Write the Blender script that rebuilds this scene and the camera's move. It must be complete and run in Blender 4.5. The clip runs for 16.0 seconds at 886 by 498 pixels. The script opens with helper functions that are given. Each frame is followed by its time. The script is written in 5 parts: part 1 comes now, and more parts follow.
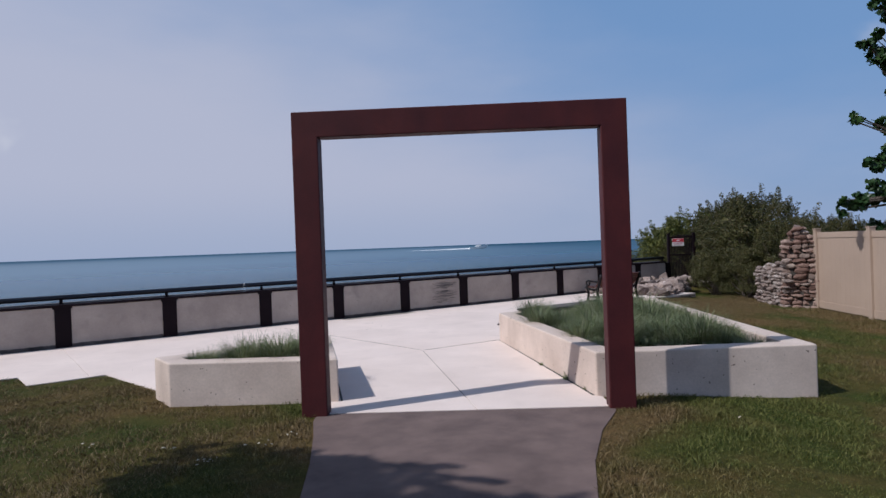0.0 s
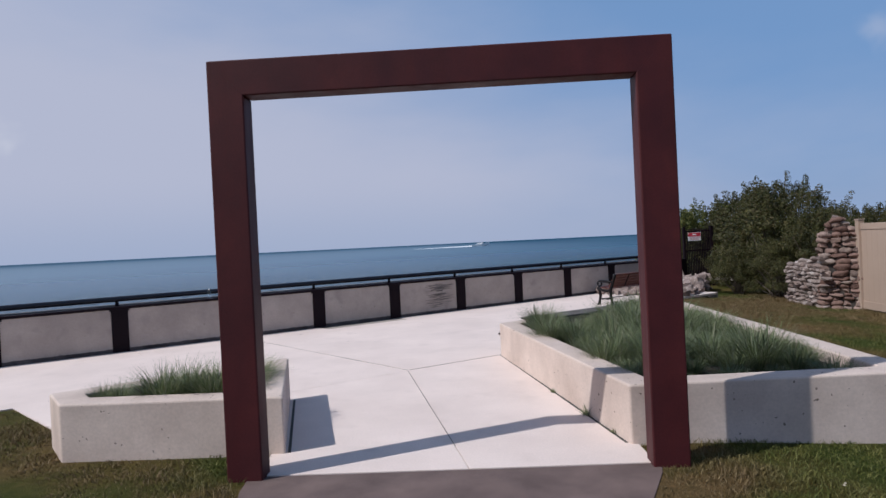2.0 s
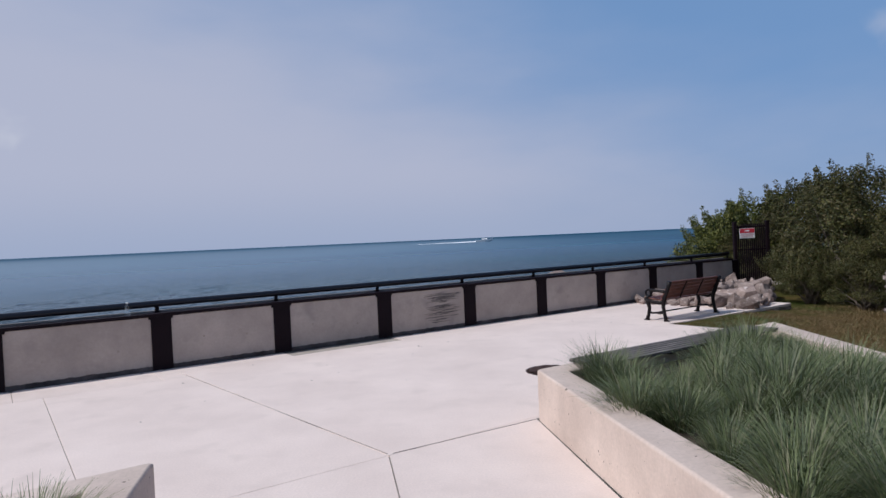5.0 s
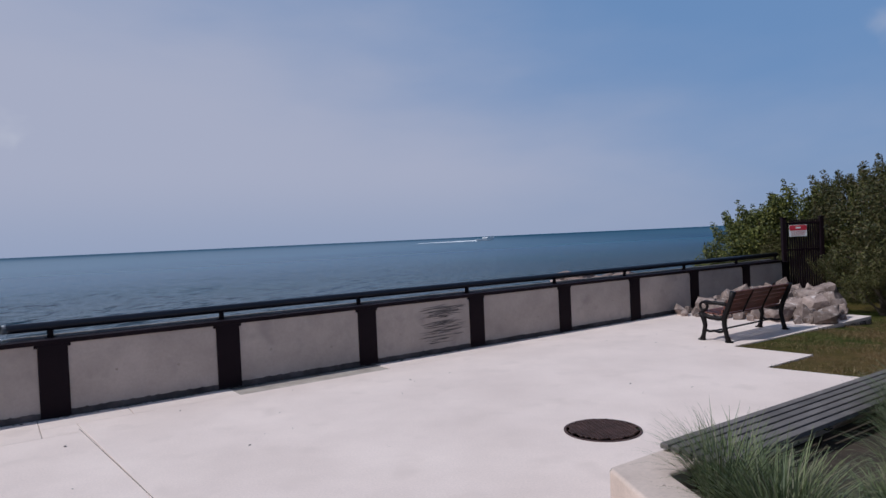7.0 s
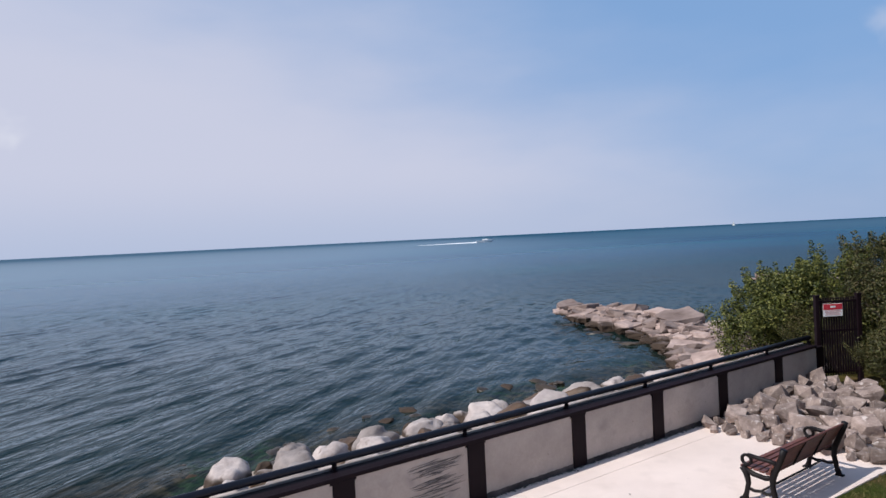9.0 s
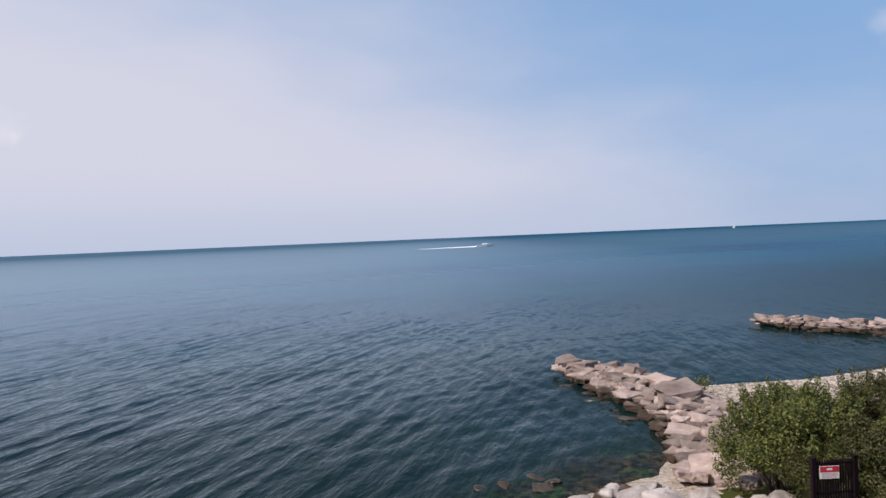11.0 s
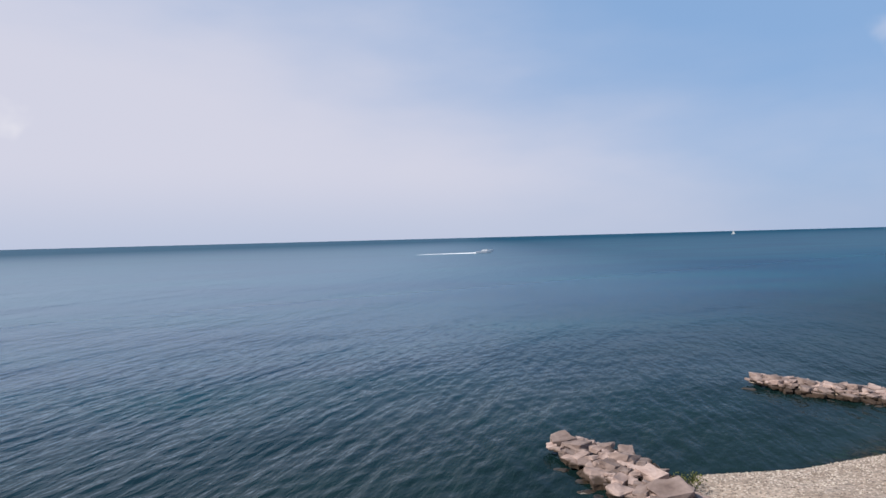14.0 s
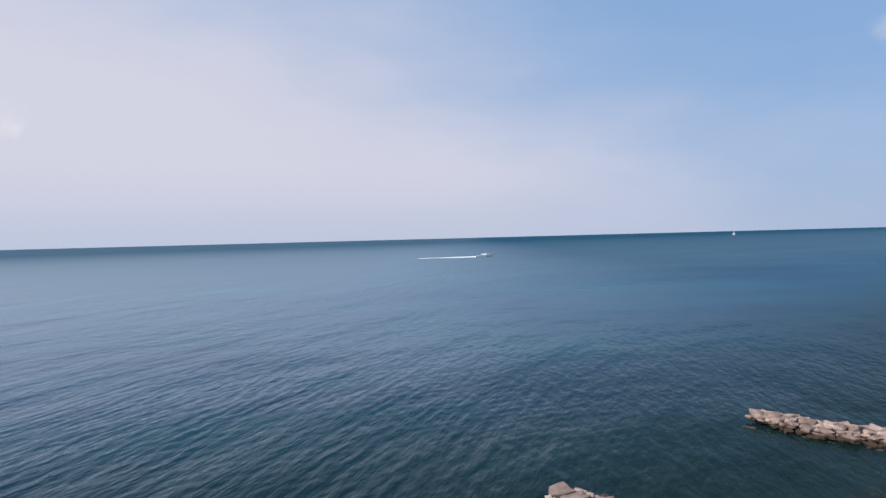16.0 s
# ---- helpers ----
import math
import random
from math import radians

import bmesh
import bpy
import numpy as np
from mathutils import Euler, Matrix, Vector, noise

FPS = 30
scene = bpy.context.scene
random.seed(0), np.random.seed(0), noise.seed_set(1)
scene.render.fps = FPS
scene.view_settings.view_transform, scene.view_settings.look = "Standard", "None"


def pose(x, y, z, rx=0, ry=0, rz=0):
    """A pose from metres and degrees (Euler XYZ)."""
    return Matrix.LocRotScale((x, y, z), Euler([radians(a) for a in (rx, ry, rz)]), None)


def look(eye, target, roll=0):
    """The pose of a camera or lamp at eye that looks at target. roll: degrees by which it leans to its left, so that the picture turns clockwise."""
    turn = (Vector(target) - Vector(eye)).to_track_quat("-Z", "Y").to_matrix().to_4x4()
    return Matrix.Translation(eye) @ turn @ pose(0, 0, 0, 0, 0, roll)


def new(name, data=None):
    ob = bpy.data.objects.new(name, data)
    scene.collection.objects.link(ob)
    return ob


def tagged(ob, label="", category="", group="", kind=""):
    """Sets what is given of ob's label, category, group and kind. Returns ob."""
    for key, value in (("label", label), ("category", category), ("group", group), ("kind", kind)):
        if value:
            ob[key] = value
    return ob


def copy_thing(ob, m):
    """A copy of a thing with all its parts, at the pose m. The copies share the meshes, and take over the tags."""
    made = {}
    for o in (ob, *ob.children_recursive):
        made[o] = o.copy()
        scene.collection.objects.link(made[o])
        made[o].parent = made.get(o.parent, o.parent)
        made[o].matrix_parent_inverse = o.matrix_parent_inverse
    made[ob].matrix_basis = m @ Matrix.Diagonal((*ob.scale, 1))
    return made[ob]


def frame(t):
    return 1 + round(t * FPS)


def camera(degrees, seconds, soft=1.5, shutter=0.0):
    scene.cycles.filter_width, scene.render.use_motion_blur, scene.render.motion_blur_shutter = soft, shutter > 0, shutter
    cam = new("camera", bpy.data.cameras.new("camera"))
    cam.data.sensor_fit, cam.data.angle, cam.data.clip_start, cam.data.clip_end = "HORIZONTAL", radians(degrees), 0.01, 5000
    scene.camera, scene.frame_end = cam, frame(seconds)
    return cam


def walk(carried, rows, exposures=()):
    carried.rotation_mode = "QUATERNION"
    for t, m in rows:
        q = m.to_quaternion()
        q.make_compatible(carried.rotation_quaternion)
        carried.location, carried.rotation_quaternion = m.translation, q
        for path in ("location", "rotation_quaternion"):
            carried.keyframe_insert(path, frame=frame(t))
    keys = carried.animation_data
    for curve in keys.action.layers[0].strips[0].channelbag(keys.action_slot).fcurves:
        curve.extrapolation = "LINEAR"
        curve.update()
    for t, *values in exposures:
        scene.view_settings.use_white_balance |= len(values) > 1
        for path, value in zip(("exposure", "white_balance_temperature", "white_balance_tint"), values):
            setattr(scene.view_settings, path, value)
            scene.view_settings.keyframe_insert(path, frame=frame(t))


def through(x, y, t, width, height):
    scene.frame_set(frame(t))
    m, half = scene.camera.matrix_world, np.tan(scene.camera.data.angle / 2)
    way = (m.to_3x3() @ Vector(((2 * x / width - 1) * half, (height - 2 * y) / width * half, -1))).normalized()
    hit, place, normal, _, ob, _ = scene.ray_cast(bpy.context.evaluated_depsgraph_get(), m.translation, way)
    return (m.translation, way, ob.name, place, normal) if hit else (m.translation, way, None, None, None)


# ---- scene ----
cam = camera(68.5, 16.0)
PATH = [
    (0, (1.68, -6.355, 1.635), (1.609, -4.357, 1.624), -2.1),
    (0.5, (1.678, -5.957, 1.625), (1.602, -3.958, 1.614), -2.4),
    (1, (1.679, -5.542, 1.629), (1.604, -3.544, 1.617), -2.6),
    (1.5, (1.742, -5.06, 1.633), (1.666, -3.062, 1.616), -2.6),
    (2, (1.803, -4.572, 1.623), (1.725, -2.574, 1.606), -2.8),
    (2.5, (1.846, -4.069, 1.613), (1.768, -2.07, 1.594), -2.7),
    (3, (1.878, -3.554, 1.64), (1.798, -1.556, 1.618), -2.5),
    (5.5, (1.622, -0.563, 1.663), (1.53, 1.435, 1.63), -2.6),
    (6, (1.606, 0.059, 1.655), (1.513, 2.057, 1.62), -2.6),
    (6.5, (1.575, 0.698, 1.655), (1.484, 2.695, 1.619), -2.7),
    (7, (1.559, 1.354, 1.651), (1.467, 3.352, 1.617), -2.6),
    (7.5, (1.538, 2.006, 1.635), (1.446, 4.003, 1.601), -2.7),
    (8, (1.529, 2.597, 1.853), (1.439, 4.595, 1.819), -2.7),
    (8.5, (1.602, 2.834, 2.578), (1.509, 4.831, 2.542), -2.9),
    (9, (1.656, 2.893, 3.375), (1.564, 4.89, 3.34), -2.8),
    (11.5, (1.949, 3.025, 7.556), (1.856, 5.022, 7.519), -2.4),
    (12, (2.011, 3.051, 8.339), (1.916, 5.048, 8.304), -2.6),
    (12.5, (2.047, 2.891, 9.192), (1.951, 4.889, 9.153), -2.5),
    (13, (2.157, 2.823, 9.981), (2.063, 4.821, 9.943), -2.2),
    (13.5, (2.235, 2.699, 10.761), (2.141, 4.697, 10.725), -1.9),
    (14, (2.121, 2.716, 11.518), (2.03, 4.713, 11.48), -1.5),
    (14.5, (2.128, 2.869, 12.325), (2.037, 4.866, 12.287), -1.4),
    (15, (2.196, 3.064, 13.071), (2.104, 5.061, 13.033), -1.6),
    (15.5, (2.165, 3.027, 13.865), (2.074, 5.024, 13.825), -1.5),
    (16, (2.338, 3.113, 14.655), (2.246, 5.11, 14.616), -1.5),
]
EXPOSURES = [(0.0, -0.29, 5930, 10), (1.5, -0.29, 5930, 10), (3.0, -0.17, 5960, 10), (5.5, -0.38, 5900, 10), (6.5, -0.49, 5850, 10), (7.0, -0.49, 5850, 10), (7.5, -0.43, 5850, 10), (8.0, -0.27, 5900, 10), (8.5, -0.06, 6040, 10), (9.0, 0.08, 6220, 10), (12.0, 0.20, 6560, 10), (16.0, 0.18, 6560, 10)]
walk(cam, [(t, look(eye, target, roll)) for t, eye, target, roll in PATH], EXPOSURES)

# ---- light ----
SUN = Vector((-0.82, -0.405, 1.0)).normalized()
sun_data = bpy.data.lights.new("sun", "SUN")
sun_data.energy, sun_data.angle, sun_data.color = 4.3, radians(0.6), (1.0, 0.95, 0.88)
sun_lamp = new("sun", sun_data)
sun_lamp.matrix_world = look(SUN * 60, (0, 0, 0))

world = bpy.data.worlds.new("sky")
scene.world = world
world.use_nodes = True
wt = world.node_tree
wt.nodes.clear()


sky = wt.nodes.new("ShaderNodeTexSky")
sky.sky_type, sky.sun_disc = "NISHITA", False
sky.sun_elevation, sky.sun_rotation = math.asin(SUN.z), math.atan2(SUN.x, SUN.y)
sky.air_density, sky.dust_density, sky.ozone_density = 1.0, 1.2, 1.5
direction = wt.nodes.new("ShaderNodeTexCoord")


def wmath(op, a, b=None):
    n = wt.nodes.new("ShaderNodeMath")
    n.operation = op
    for i, v in enumerate((a, b)):
        if v is None:
            continue
        if isinstance(v, (int, float)):
            n.inputs[i].default_value = v
        else:
            wt.links.new(v, n.inputs[i])
    return n.outputs[0]


def wstep(value, lo, hi, a=0.0, b=1.0):
    n = wt.nodes.new("ShaderNodeMapRange")
    n.interpolation_type = "SMOOTHSTEP"
    wt.links.new(value, n.inputs["Value"])
    for key, v in (("From Min", lo), ("From Max", hi), ("To Min", a), ("To Max", b)):
        n.inputs[key].default_value = v
    return n.outputs[0]


# a thin veil of high cloud over the lake, thickest low in the sky towards the west
parts_xyz = wt.nodes.new("ShaderNodeSeparateXYZ")
wt.links.new(direction.outputs["Generated"], parts_xyz.inputs[0])
wx, wy, wz = parts_xyz.outputs
veil_noise = wt.nodes.new("ShaderNodeTexNoise")
veil_noise.inputs["Scale"].default_value = 2.6
veil_noise.inputs["Detail"].default_value = 5
veil_noise.inputs["Roughness"].default_value = 0.5
veil_map = wt.nodes.new("ShaderNodeMapping")
veil_map.inputs["Scale"].default_value = (1, 1, 3.0)
wt.links.new(direction.outputs["Generated"], veil_map.inputs[0])
wt.links.new(veil_map.outputs[0], veil_noise.inputs["Vector"])
slant = wmath("ADD", wmath("ADD", wmath("MULTIPLY", wz, 1.3), wmath("MULTIPLY", wx, 0.60)), wmath("MULTIPLY", veil_noise.outputs[0], 0.40))
veil = wstep(slant, 0.20, 0.80, 1.0, 0.06)


def wmix(a, b, fac):
    n = wt.nodes.new("ShaderNodeMix")
    n.data_type = "RGBA"
    for key, v in (("A", a), ("B", b), ("Factor", fac)):
        if isinstance(v, tuple):
            n.inputs[key].default_value = (*v, 1)
        elif isinstance(v, float):
            n.inputs[key].default_value = v
        else:
            wt.links.new(v, n.inputs[key])
    return n.outputs["Result"]


# blue summer haze over the whole sky, then the veil, then the pale band of lake haze
hazy = wmix(sky.outputs[0], (2.0, 3.62, 6.3), wstep(wz, 0.25, 0.9, 0.88, 0.25))
hazy = wmix(hazy, (5.65, 5.76, 6.85), veil)
hazy = wmix(hazy, (3.3, 4.25, 6.0), wstep(wz, -0.02, 0.12, 0.5, 0.0))
# one small puff of cloud low in the west
toward = wt.nodes.new("ShaderNodeVectorMath")
toward.operation = "DISTANCE"
wt.links.new(direction.outputs["Generated"], toward.inputs[0])
toward.inputs[1].default_value = (-0.578, 0.801, 0.154)
puff_noise = wt.nodes.new("ShaderNodeTexNoise")
puff_noise.inputs["Scale"].default_value = 30
wt.links.new(direction.outputs["Generated"], puff_noise.inputs["Vector"])
puff = wstep(wmath("ADD", toward.outputs["Value"], wmath("MULTIPLY", puff_noise.outputs[0], 0.07)), 0.030, 0.068, 0.7, 0.0)
hazy = wmix(hazy, (7.0, 7.0, 7.6), puff)
# and a fainter one high in the east
aside = wt.nodes.new("ShaderNodeVectorMath")
aside.operation = "DISTANCE"
wt.links.new(direction.outputs["Generated"], aside.inputs[0])
aside.inputs[1].default_value = (0.520, 0.820, 0.236)
wisp = wstep(wmath("ADD", aside.outputs["Value"], wmath("MULTIPLY", puff_noise.outputs[0], 0.05)), 0.02, 0.058, 0.4, 0.0)
hazy = wmix(hazy, (6.2, 6.3, 7.2), wisp)
background = wt.nodes.new("ShaderNodeBackground")
background.inputs["Strength"].default_value = 0.1
wt.links.new(hazy, background.inputs["Color"])
world_out = wt.nodes.new("ShaderNodeOutputWorld")
wt.links.new(background.outputs[0], world_out.inputs[0])

# ---- materials ----
def tree_of(name, rough=0.8, metal=0.0, spec=0.5):
    m = bpy.data.materials.new(name)
    m.use_nodes = True
    shader = m.node_tree.nodes["Principled BSDF"]
    shader.inputs["Roughness"].default_value = rough
    shader.inputs["Metallic"].default_value = metal
    shader.inputs["Specular IOR Level"].default_value = spec
    return m, m.node_tree, shader


def noise_tex(t, vec, scale, detail=4, rough=0.55, stretch=None, turn=0.0, kind="ShaderNodeTexNoise"):
    n = t.nodes.new(kind)
    n.inputs["Scale"].default_value = scale
    if kind == "ShaderNodeTexNoise":
        n.inputs["Detail"].default_value = detail
        n.inputs["Roughness"].default_value = rough
    if stretch:
        mp = t.nodes.new("ShaderNodeMapping")
        mp.vector_type = "TEXTURE"
        mp.inputs["Scale"].default_value = tuple(1 / v for v in stretch)
        mp.inputs["Rotation"].default_value = (0, 0, turn)
        t.links.new(vec, mp.inputs[0])
        vec = mp.outputs[0]
    t.links.new(vec, n.inputs["Vector"])
    return n


def ramp(t, value, *stops):
    n = t.nodes.new("ShaderNodeValToRGB")
    while len(n.color_ramp.elements) < len(stops):
        n.color_ramp.elements.new(0.5)
    for e, (p, c) in zip(n.color_ramp.elements, stops):
        e.position, e.color = p, (*c, 1)
    t.links.new(value, n.inputs[0])
    return n.outputs[0]


def mix(t, a, b, fac, blend="MIX"):
    n = t.nodes.new("ShaderNodeMix")
    n.data_type, n.blend_type = "RGBA", blend
    for key, v in (("A", a), ("B", b), ("Factor", fac)):
        if isinstance(v, tuple):
            n.inputs[key].default_value = (*v, 1)
        elif isinstance(v, (int, float)):
            n.inputs[key].default_value = v
        else:
            t.links.new(v, n.inputs[key])
    return n.outputs["Result"]


def bump(t, shader, height, strength, distance, chain=None):
    n = t.nodes.new("ShaderNodeBump")
    n.inputs["Strength"].default_value = strength
    n.inputs["Distance"].default_value = distance
    t.links.new(height, n.inputs["Height"])
    if chain:
        t.links.new(chain, n.inputs["Normal"])
    t.links.new(n.outputs[0], shader.inputs["Normal"])
    return n.outputs[0]


def coords(t, shift=False, world_space=False):
    c = t.nodes.new("ShaderNodeTexCoord").outputs["Object"]
    if world_space:
        return t.nodes.new("ShaderNodeNewGeometry").outputs["Position"]
    if shift:
        info = t.nodes.new("ShaderNodeObjectInfo")
        mul = t.nodes.new("ShaderNodeMath")
        mul.operation = "MULTIPLY"
        mul.inputs[1].default_value = 37.0
        t.links.new(info.outputs["Random"], mul.inputs[0])
        add = t.nodes.new("ShaderNodeVectorMath")
        add.operation = "ADD"
        t.links.new(c, add.inputs[0])
        t.links.new(mul.outputs[0], add.inputs[1])
        c = add.outputs[0]
    return c


def surface(name, dark, light, big=1.2, fine=40, rough=0.8, relief=0.003, metal=0.0, fleck=None, shift=False, vary=0.0, spec=0.4, wet=None, fleck_size=14, fleck_at=0.68, fleck_soft=0.04, grain=0.6):
    """A weathered surface: two scales of variation, fine relief, optional pits or flecks."""
    m, t, shader = tree_of(name, rough, metal, spec)
    vec = coords(t, shift)
    a = noise_tex(t, vec, big, 5, 0.6)
    b = noise_tex(t, vec, fine, 4, 0.6)
    col = ramp(t, a.outputs[0], (0.3, dark), (0.7, light))
    col = mix(t, col, ramp(t, b.outputs[0], (0.3, (0.72,) * 3), (0.7, (1.12,) * 3)), grain, "MULTIPLY")
    if fleck:
        c = noise_tex(t, vec, fleck_size, 2, 0.5)
        col = mix(t, col, fleck, ramp(t, c.outputs[0], (fleck_at, (0, 0, 0)), (fleck_at + fleck_soft, (1, 1, 1))))
    if vary:
        info = t.nodes.new("ShaderNodeObjectInfo")
        col = mix(t, col, ramp(t, info.outputs["Random"], (0, (1 - vary,) * 3), (1, (1 + vary * 0.6,) * 3)), 1.0, "MULTIPLY")
    if wet is not None:
        # a dark tide line, uneven, up to the height wet
        where = t.nodes.new("ShaderNodeNewGeometry")
        axes = t.nodes.new("ShaderNodeSeparateXYZ")
        t.links.new(where.outputs["Position"], axes.inputs[0])
        add = t.nodes.new("ShaderNodeMath")
        add.operation = "MULTIPLY_ADD"
        t.links.new(a.outputs[0], add.inputs[0])
        add.inputs[1].default_value = -0.35
        t.links.new(axes.outputs[2], add.inputs[2])
        line = t.nodes.new("ShaderNodeMapRange")
        line.interpolation_type = "SMOOTHSTEP"
        t.links.new(add.outputs[0], line.inputs[0])
        line.inputs["From Min"].default_value, line.inputs["From Max"].default_value = wet - 0.22, wet - 0.08
        line.inputs["To Min"].default_value, line.inputs["To Max"].default_value = 1, 0
        col = mix(t, col, (0.045, 0.028, 0.018), line.outputs[0])
    t.links.new(col, shader.inputs["Base Color"])
    rr = t.nodes.new("ShaderNodeMapRange")
    t.links.new(b.outputs[0], rr.inputs[0])
    rr.inputs["To Min"].default_value, rr.inputs["To Max"].default_value = max(rough - 0.12, 0.05), min(rough + 0.12, 1)
    t.links.new(rr.outputs[0], shader.inputs["Roughness"])
    bump(t, shader, b.outputs[0], 0.6, relief)
    return m


def leafy(name, colours, vary_scale=0.6, rough=0.55, through=0.25):
    """Leaves or blades: colour by island and by a slow change over the place, some light through them."""
    m, t, shader = tree_of(name, rough, 0, 0.3)
    geo = t.nodes.new("ShaderNodeNewGeometry")
    n = len(colours)
    col = ramp(t, geo.outputs["Random Per Island"], *[(i / max(n - 1, 1), c) for i, c in enumerate(colours)])
    slow = noise_tex(t, geo.outputs["Position"], vary_scale, 3)
    col = mix(t, col, ramp(t, slow.outputs[0], (0.3, (0.6, 0.62, 0.6)), (0.7, (1.25, 1.2, 1.1))), 0.7, "MULTIPLY")
    t.links.new(col, shader.inputs["Base Color"])
    lucent = t.nodes.new("ShaderNodeBsdfTranslucent")
    t.links.new(col, lucent.inputs[0])
    both = t.nodes.new("ShaderNodeMixShader")
    both.inputs[0].default_value = through
    t.links.new(shader.outputs[0], both.inputs[1])
    t.links.new(lucent.outputs[0], both.inputs[2])
    t.links.new(both.outputs[0], t.nodes["Material Output"].inputs[0])
    return m


CONCRETE = surface("pale_concrete", (0.67, 0.549, 0.491), (0.785, 0.652, 0.585), 0.9, 60, 0.85, 0.002, vary=0.03, grain=0.3, fleck=(0.64, 0.525, 0.468), fleck_size=2.4, fleck_at=0.58, fleck_soft=0.22)
CAST = surface("cast_concrete", (0.475, 0.374, 0.318), (0.665, 0.54, 0.466), 1.4, 45, 0.85, 0.002, fleck=(0.13, 0.10, 0.085), fleck_size=21, fleck_at=0.705, fleck_soft=0.03, grain=0.35)
PANEL = surface("wall_concrete", (0.345, 0.286, 0.247), (0.50, 0.422, 0.366), 1.3, 30, 0.9, 0.003, fleck=(0.31, 0.26, 0.23), fleck_size=3.6, fleck_at=0.60, fleck_soft=0.24, shift=True, grain=0.24)
KERB = surface("weathered_kerb", (0.17, 0.15, 0.145), (0.33, 0.295, 0.28), 2.2, 30, 0.9, 0.003)
# black rail paint, with the sky's blue reflection mixed into its colour
RAILPAINT = surface("black_rail_paint_sky_tint", (0.006, 0.0065, 0.012), (0.011, 0.012, 0.020), 2, 60, 0.38, 0.0006, spec=0.35)
PATCH = surface("grey_mortar", (0.27, 0.225, 0.19), (0.47, 0.40, 0.345), 3, 40, 0.95, 0.006)
HAIRLINE = surface("hairline_dirt", (0.16, 0.132, 0.116), (0.36, 0.30, 0.265), 2.5, 40, 0.95, 0.004)
JOINT = surface("joint_dirt", (0.05, 0.045, 0.04), (0.10, 0.09, 0.08), 3, 40, 0.95, 0.006)
BLACK = surface("black_paint", (0.0075, 0.0034, 0.0055), (0.0135, 0.0066, 0.0095), 2, 50, 0.6, 0.001, spec=0.12)
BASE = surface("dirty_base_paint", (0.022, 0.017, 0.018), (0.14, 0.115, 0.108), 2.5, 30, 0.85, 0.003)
LEDGE = surface("ledge_concrete", (0.085, 0.070, 0.066), (0.17, 0.145, 0.138), 2.5, 40, 0.85, 0.003)


def rust_steel():
    """Weathered red-brown steel: slow blotches, runs down the posts, a fine tooth."""
    m, t, shader = tree_of("rust_red_steel", 0.6, 0, 0.25)
    vec = coords(t)
    slow = noise_tex(t, vec, 1.3, 5, 0.65)
    runs = noise_tex(t, vec, 5, 4, 0.6, (1.0, 1.0, 0.15))
    fine = noise_tex(t, vec, 70, 4, 0.65)
    col = ramp(t, slow.outputs[0], (0.30, (0.042, 0.0078, 0.0100)), (0.52, (0.066, 0.0118, 0.0130)), (0.72, (0.094, 0.0170, 0.0160)))
    col = mix(t, col, ramp(t, runs.outputs[0], (0.34, (0.72, 0.70, 0.74)), (0.66, (1.15, 1.15, 1.1))), 0.3, "MULTIPLY")
    col = mix(t, col, ramp(t, fine.outputs[0], (0.3, (0.78,) * 3), (0.7, (1.16,) * 3)), 0.7, "MULTIPLY")
    t.links.new(col, shader.inputs["Base Color"])
    t.links.new(ramp(t, runs.outputs[0], (0.3, (0.48,) * 3), (0.7, (0.74,) * 3)), shader.inputs["Roughness"])
    bump(t, shader, fine.outputs[0], 0.5, 0.0012)
    return m


RUST = rust_steel()
ASPHALT = surface("brown_asphalt", (0.098, 0.066, 0.060), (0.180, 0.124, 0.110), 2.2, 150, 0.95, 0.004)
WOOD = surface("red_brown_slats", (0.09, 0.030, 0.022), (0.18, 0.065, 0.045), 3, 60, 0.5, 0.001, shift=True)
GREYWOOD = surface("weathered_wood", (0.09, 0.078, 0.073), (0.18, 0.155, 0.145), 3, 50, 0.85, 0.003, shift=True, vary=0.15)
IRON = surface("black_iron", (0.005, 0.0035, 0.004), (0.010, 0.0075, 0.008), 5, 80, 0.5, 0.001, spec=0.2)
COVER = surface("rusty_cast_iron", (0.045, 0.025, 0.022), (0.105, 0.058, 0.049), 6, 80, 0.7, 0.002)
LIMESTONE = surface("grey_limestone", (0.130, 0.091, 0.078), (0.385, 0.298, 0.262), 2.2, 16, 0.9, 0.014, shift=True, vary=0.35, fleck=(0.46, 0.395, 0.365), fleck_size=5, fleck_at=0.60, fleck_soft=0.12)
PINKROCK = surface("pinkish_armour_stone", (0.185, 0.128, 0.110), (0.44, 0.332, 0.292), 1.3, 9, 0.9, 0.03, shift=True, vary=0.45, wet=-1.52)
BOULDER = surface("pale_boulder", (0.22, 0.178, 0.165), (0.50, 0.43, 0.405), 1.6, 10, 0.9, 0.03, shift=True, vary=0.38, wet=-1.5, fleck=(0.16, 0.125, 0.11), fleck_size=5, fleck_at=0.62, fleck_soft=0.12)
BROWNROCK = surface("wet_brown_boulder", (0.030, 0.020, 0.014), (0.125, 0.072, 0.042), 1.4, 12, 0.6, 0.01, shift=True)


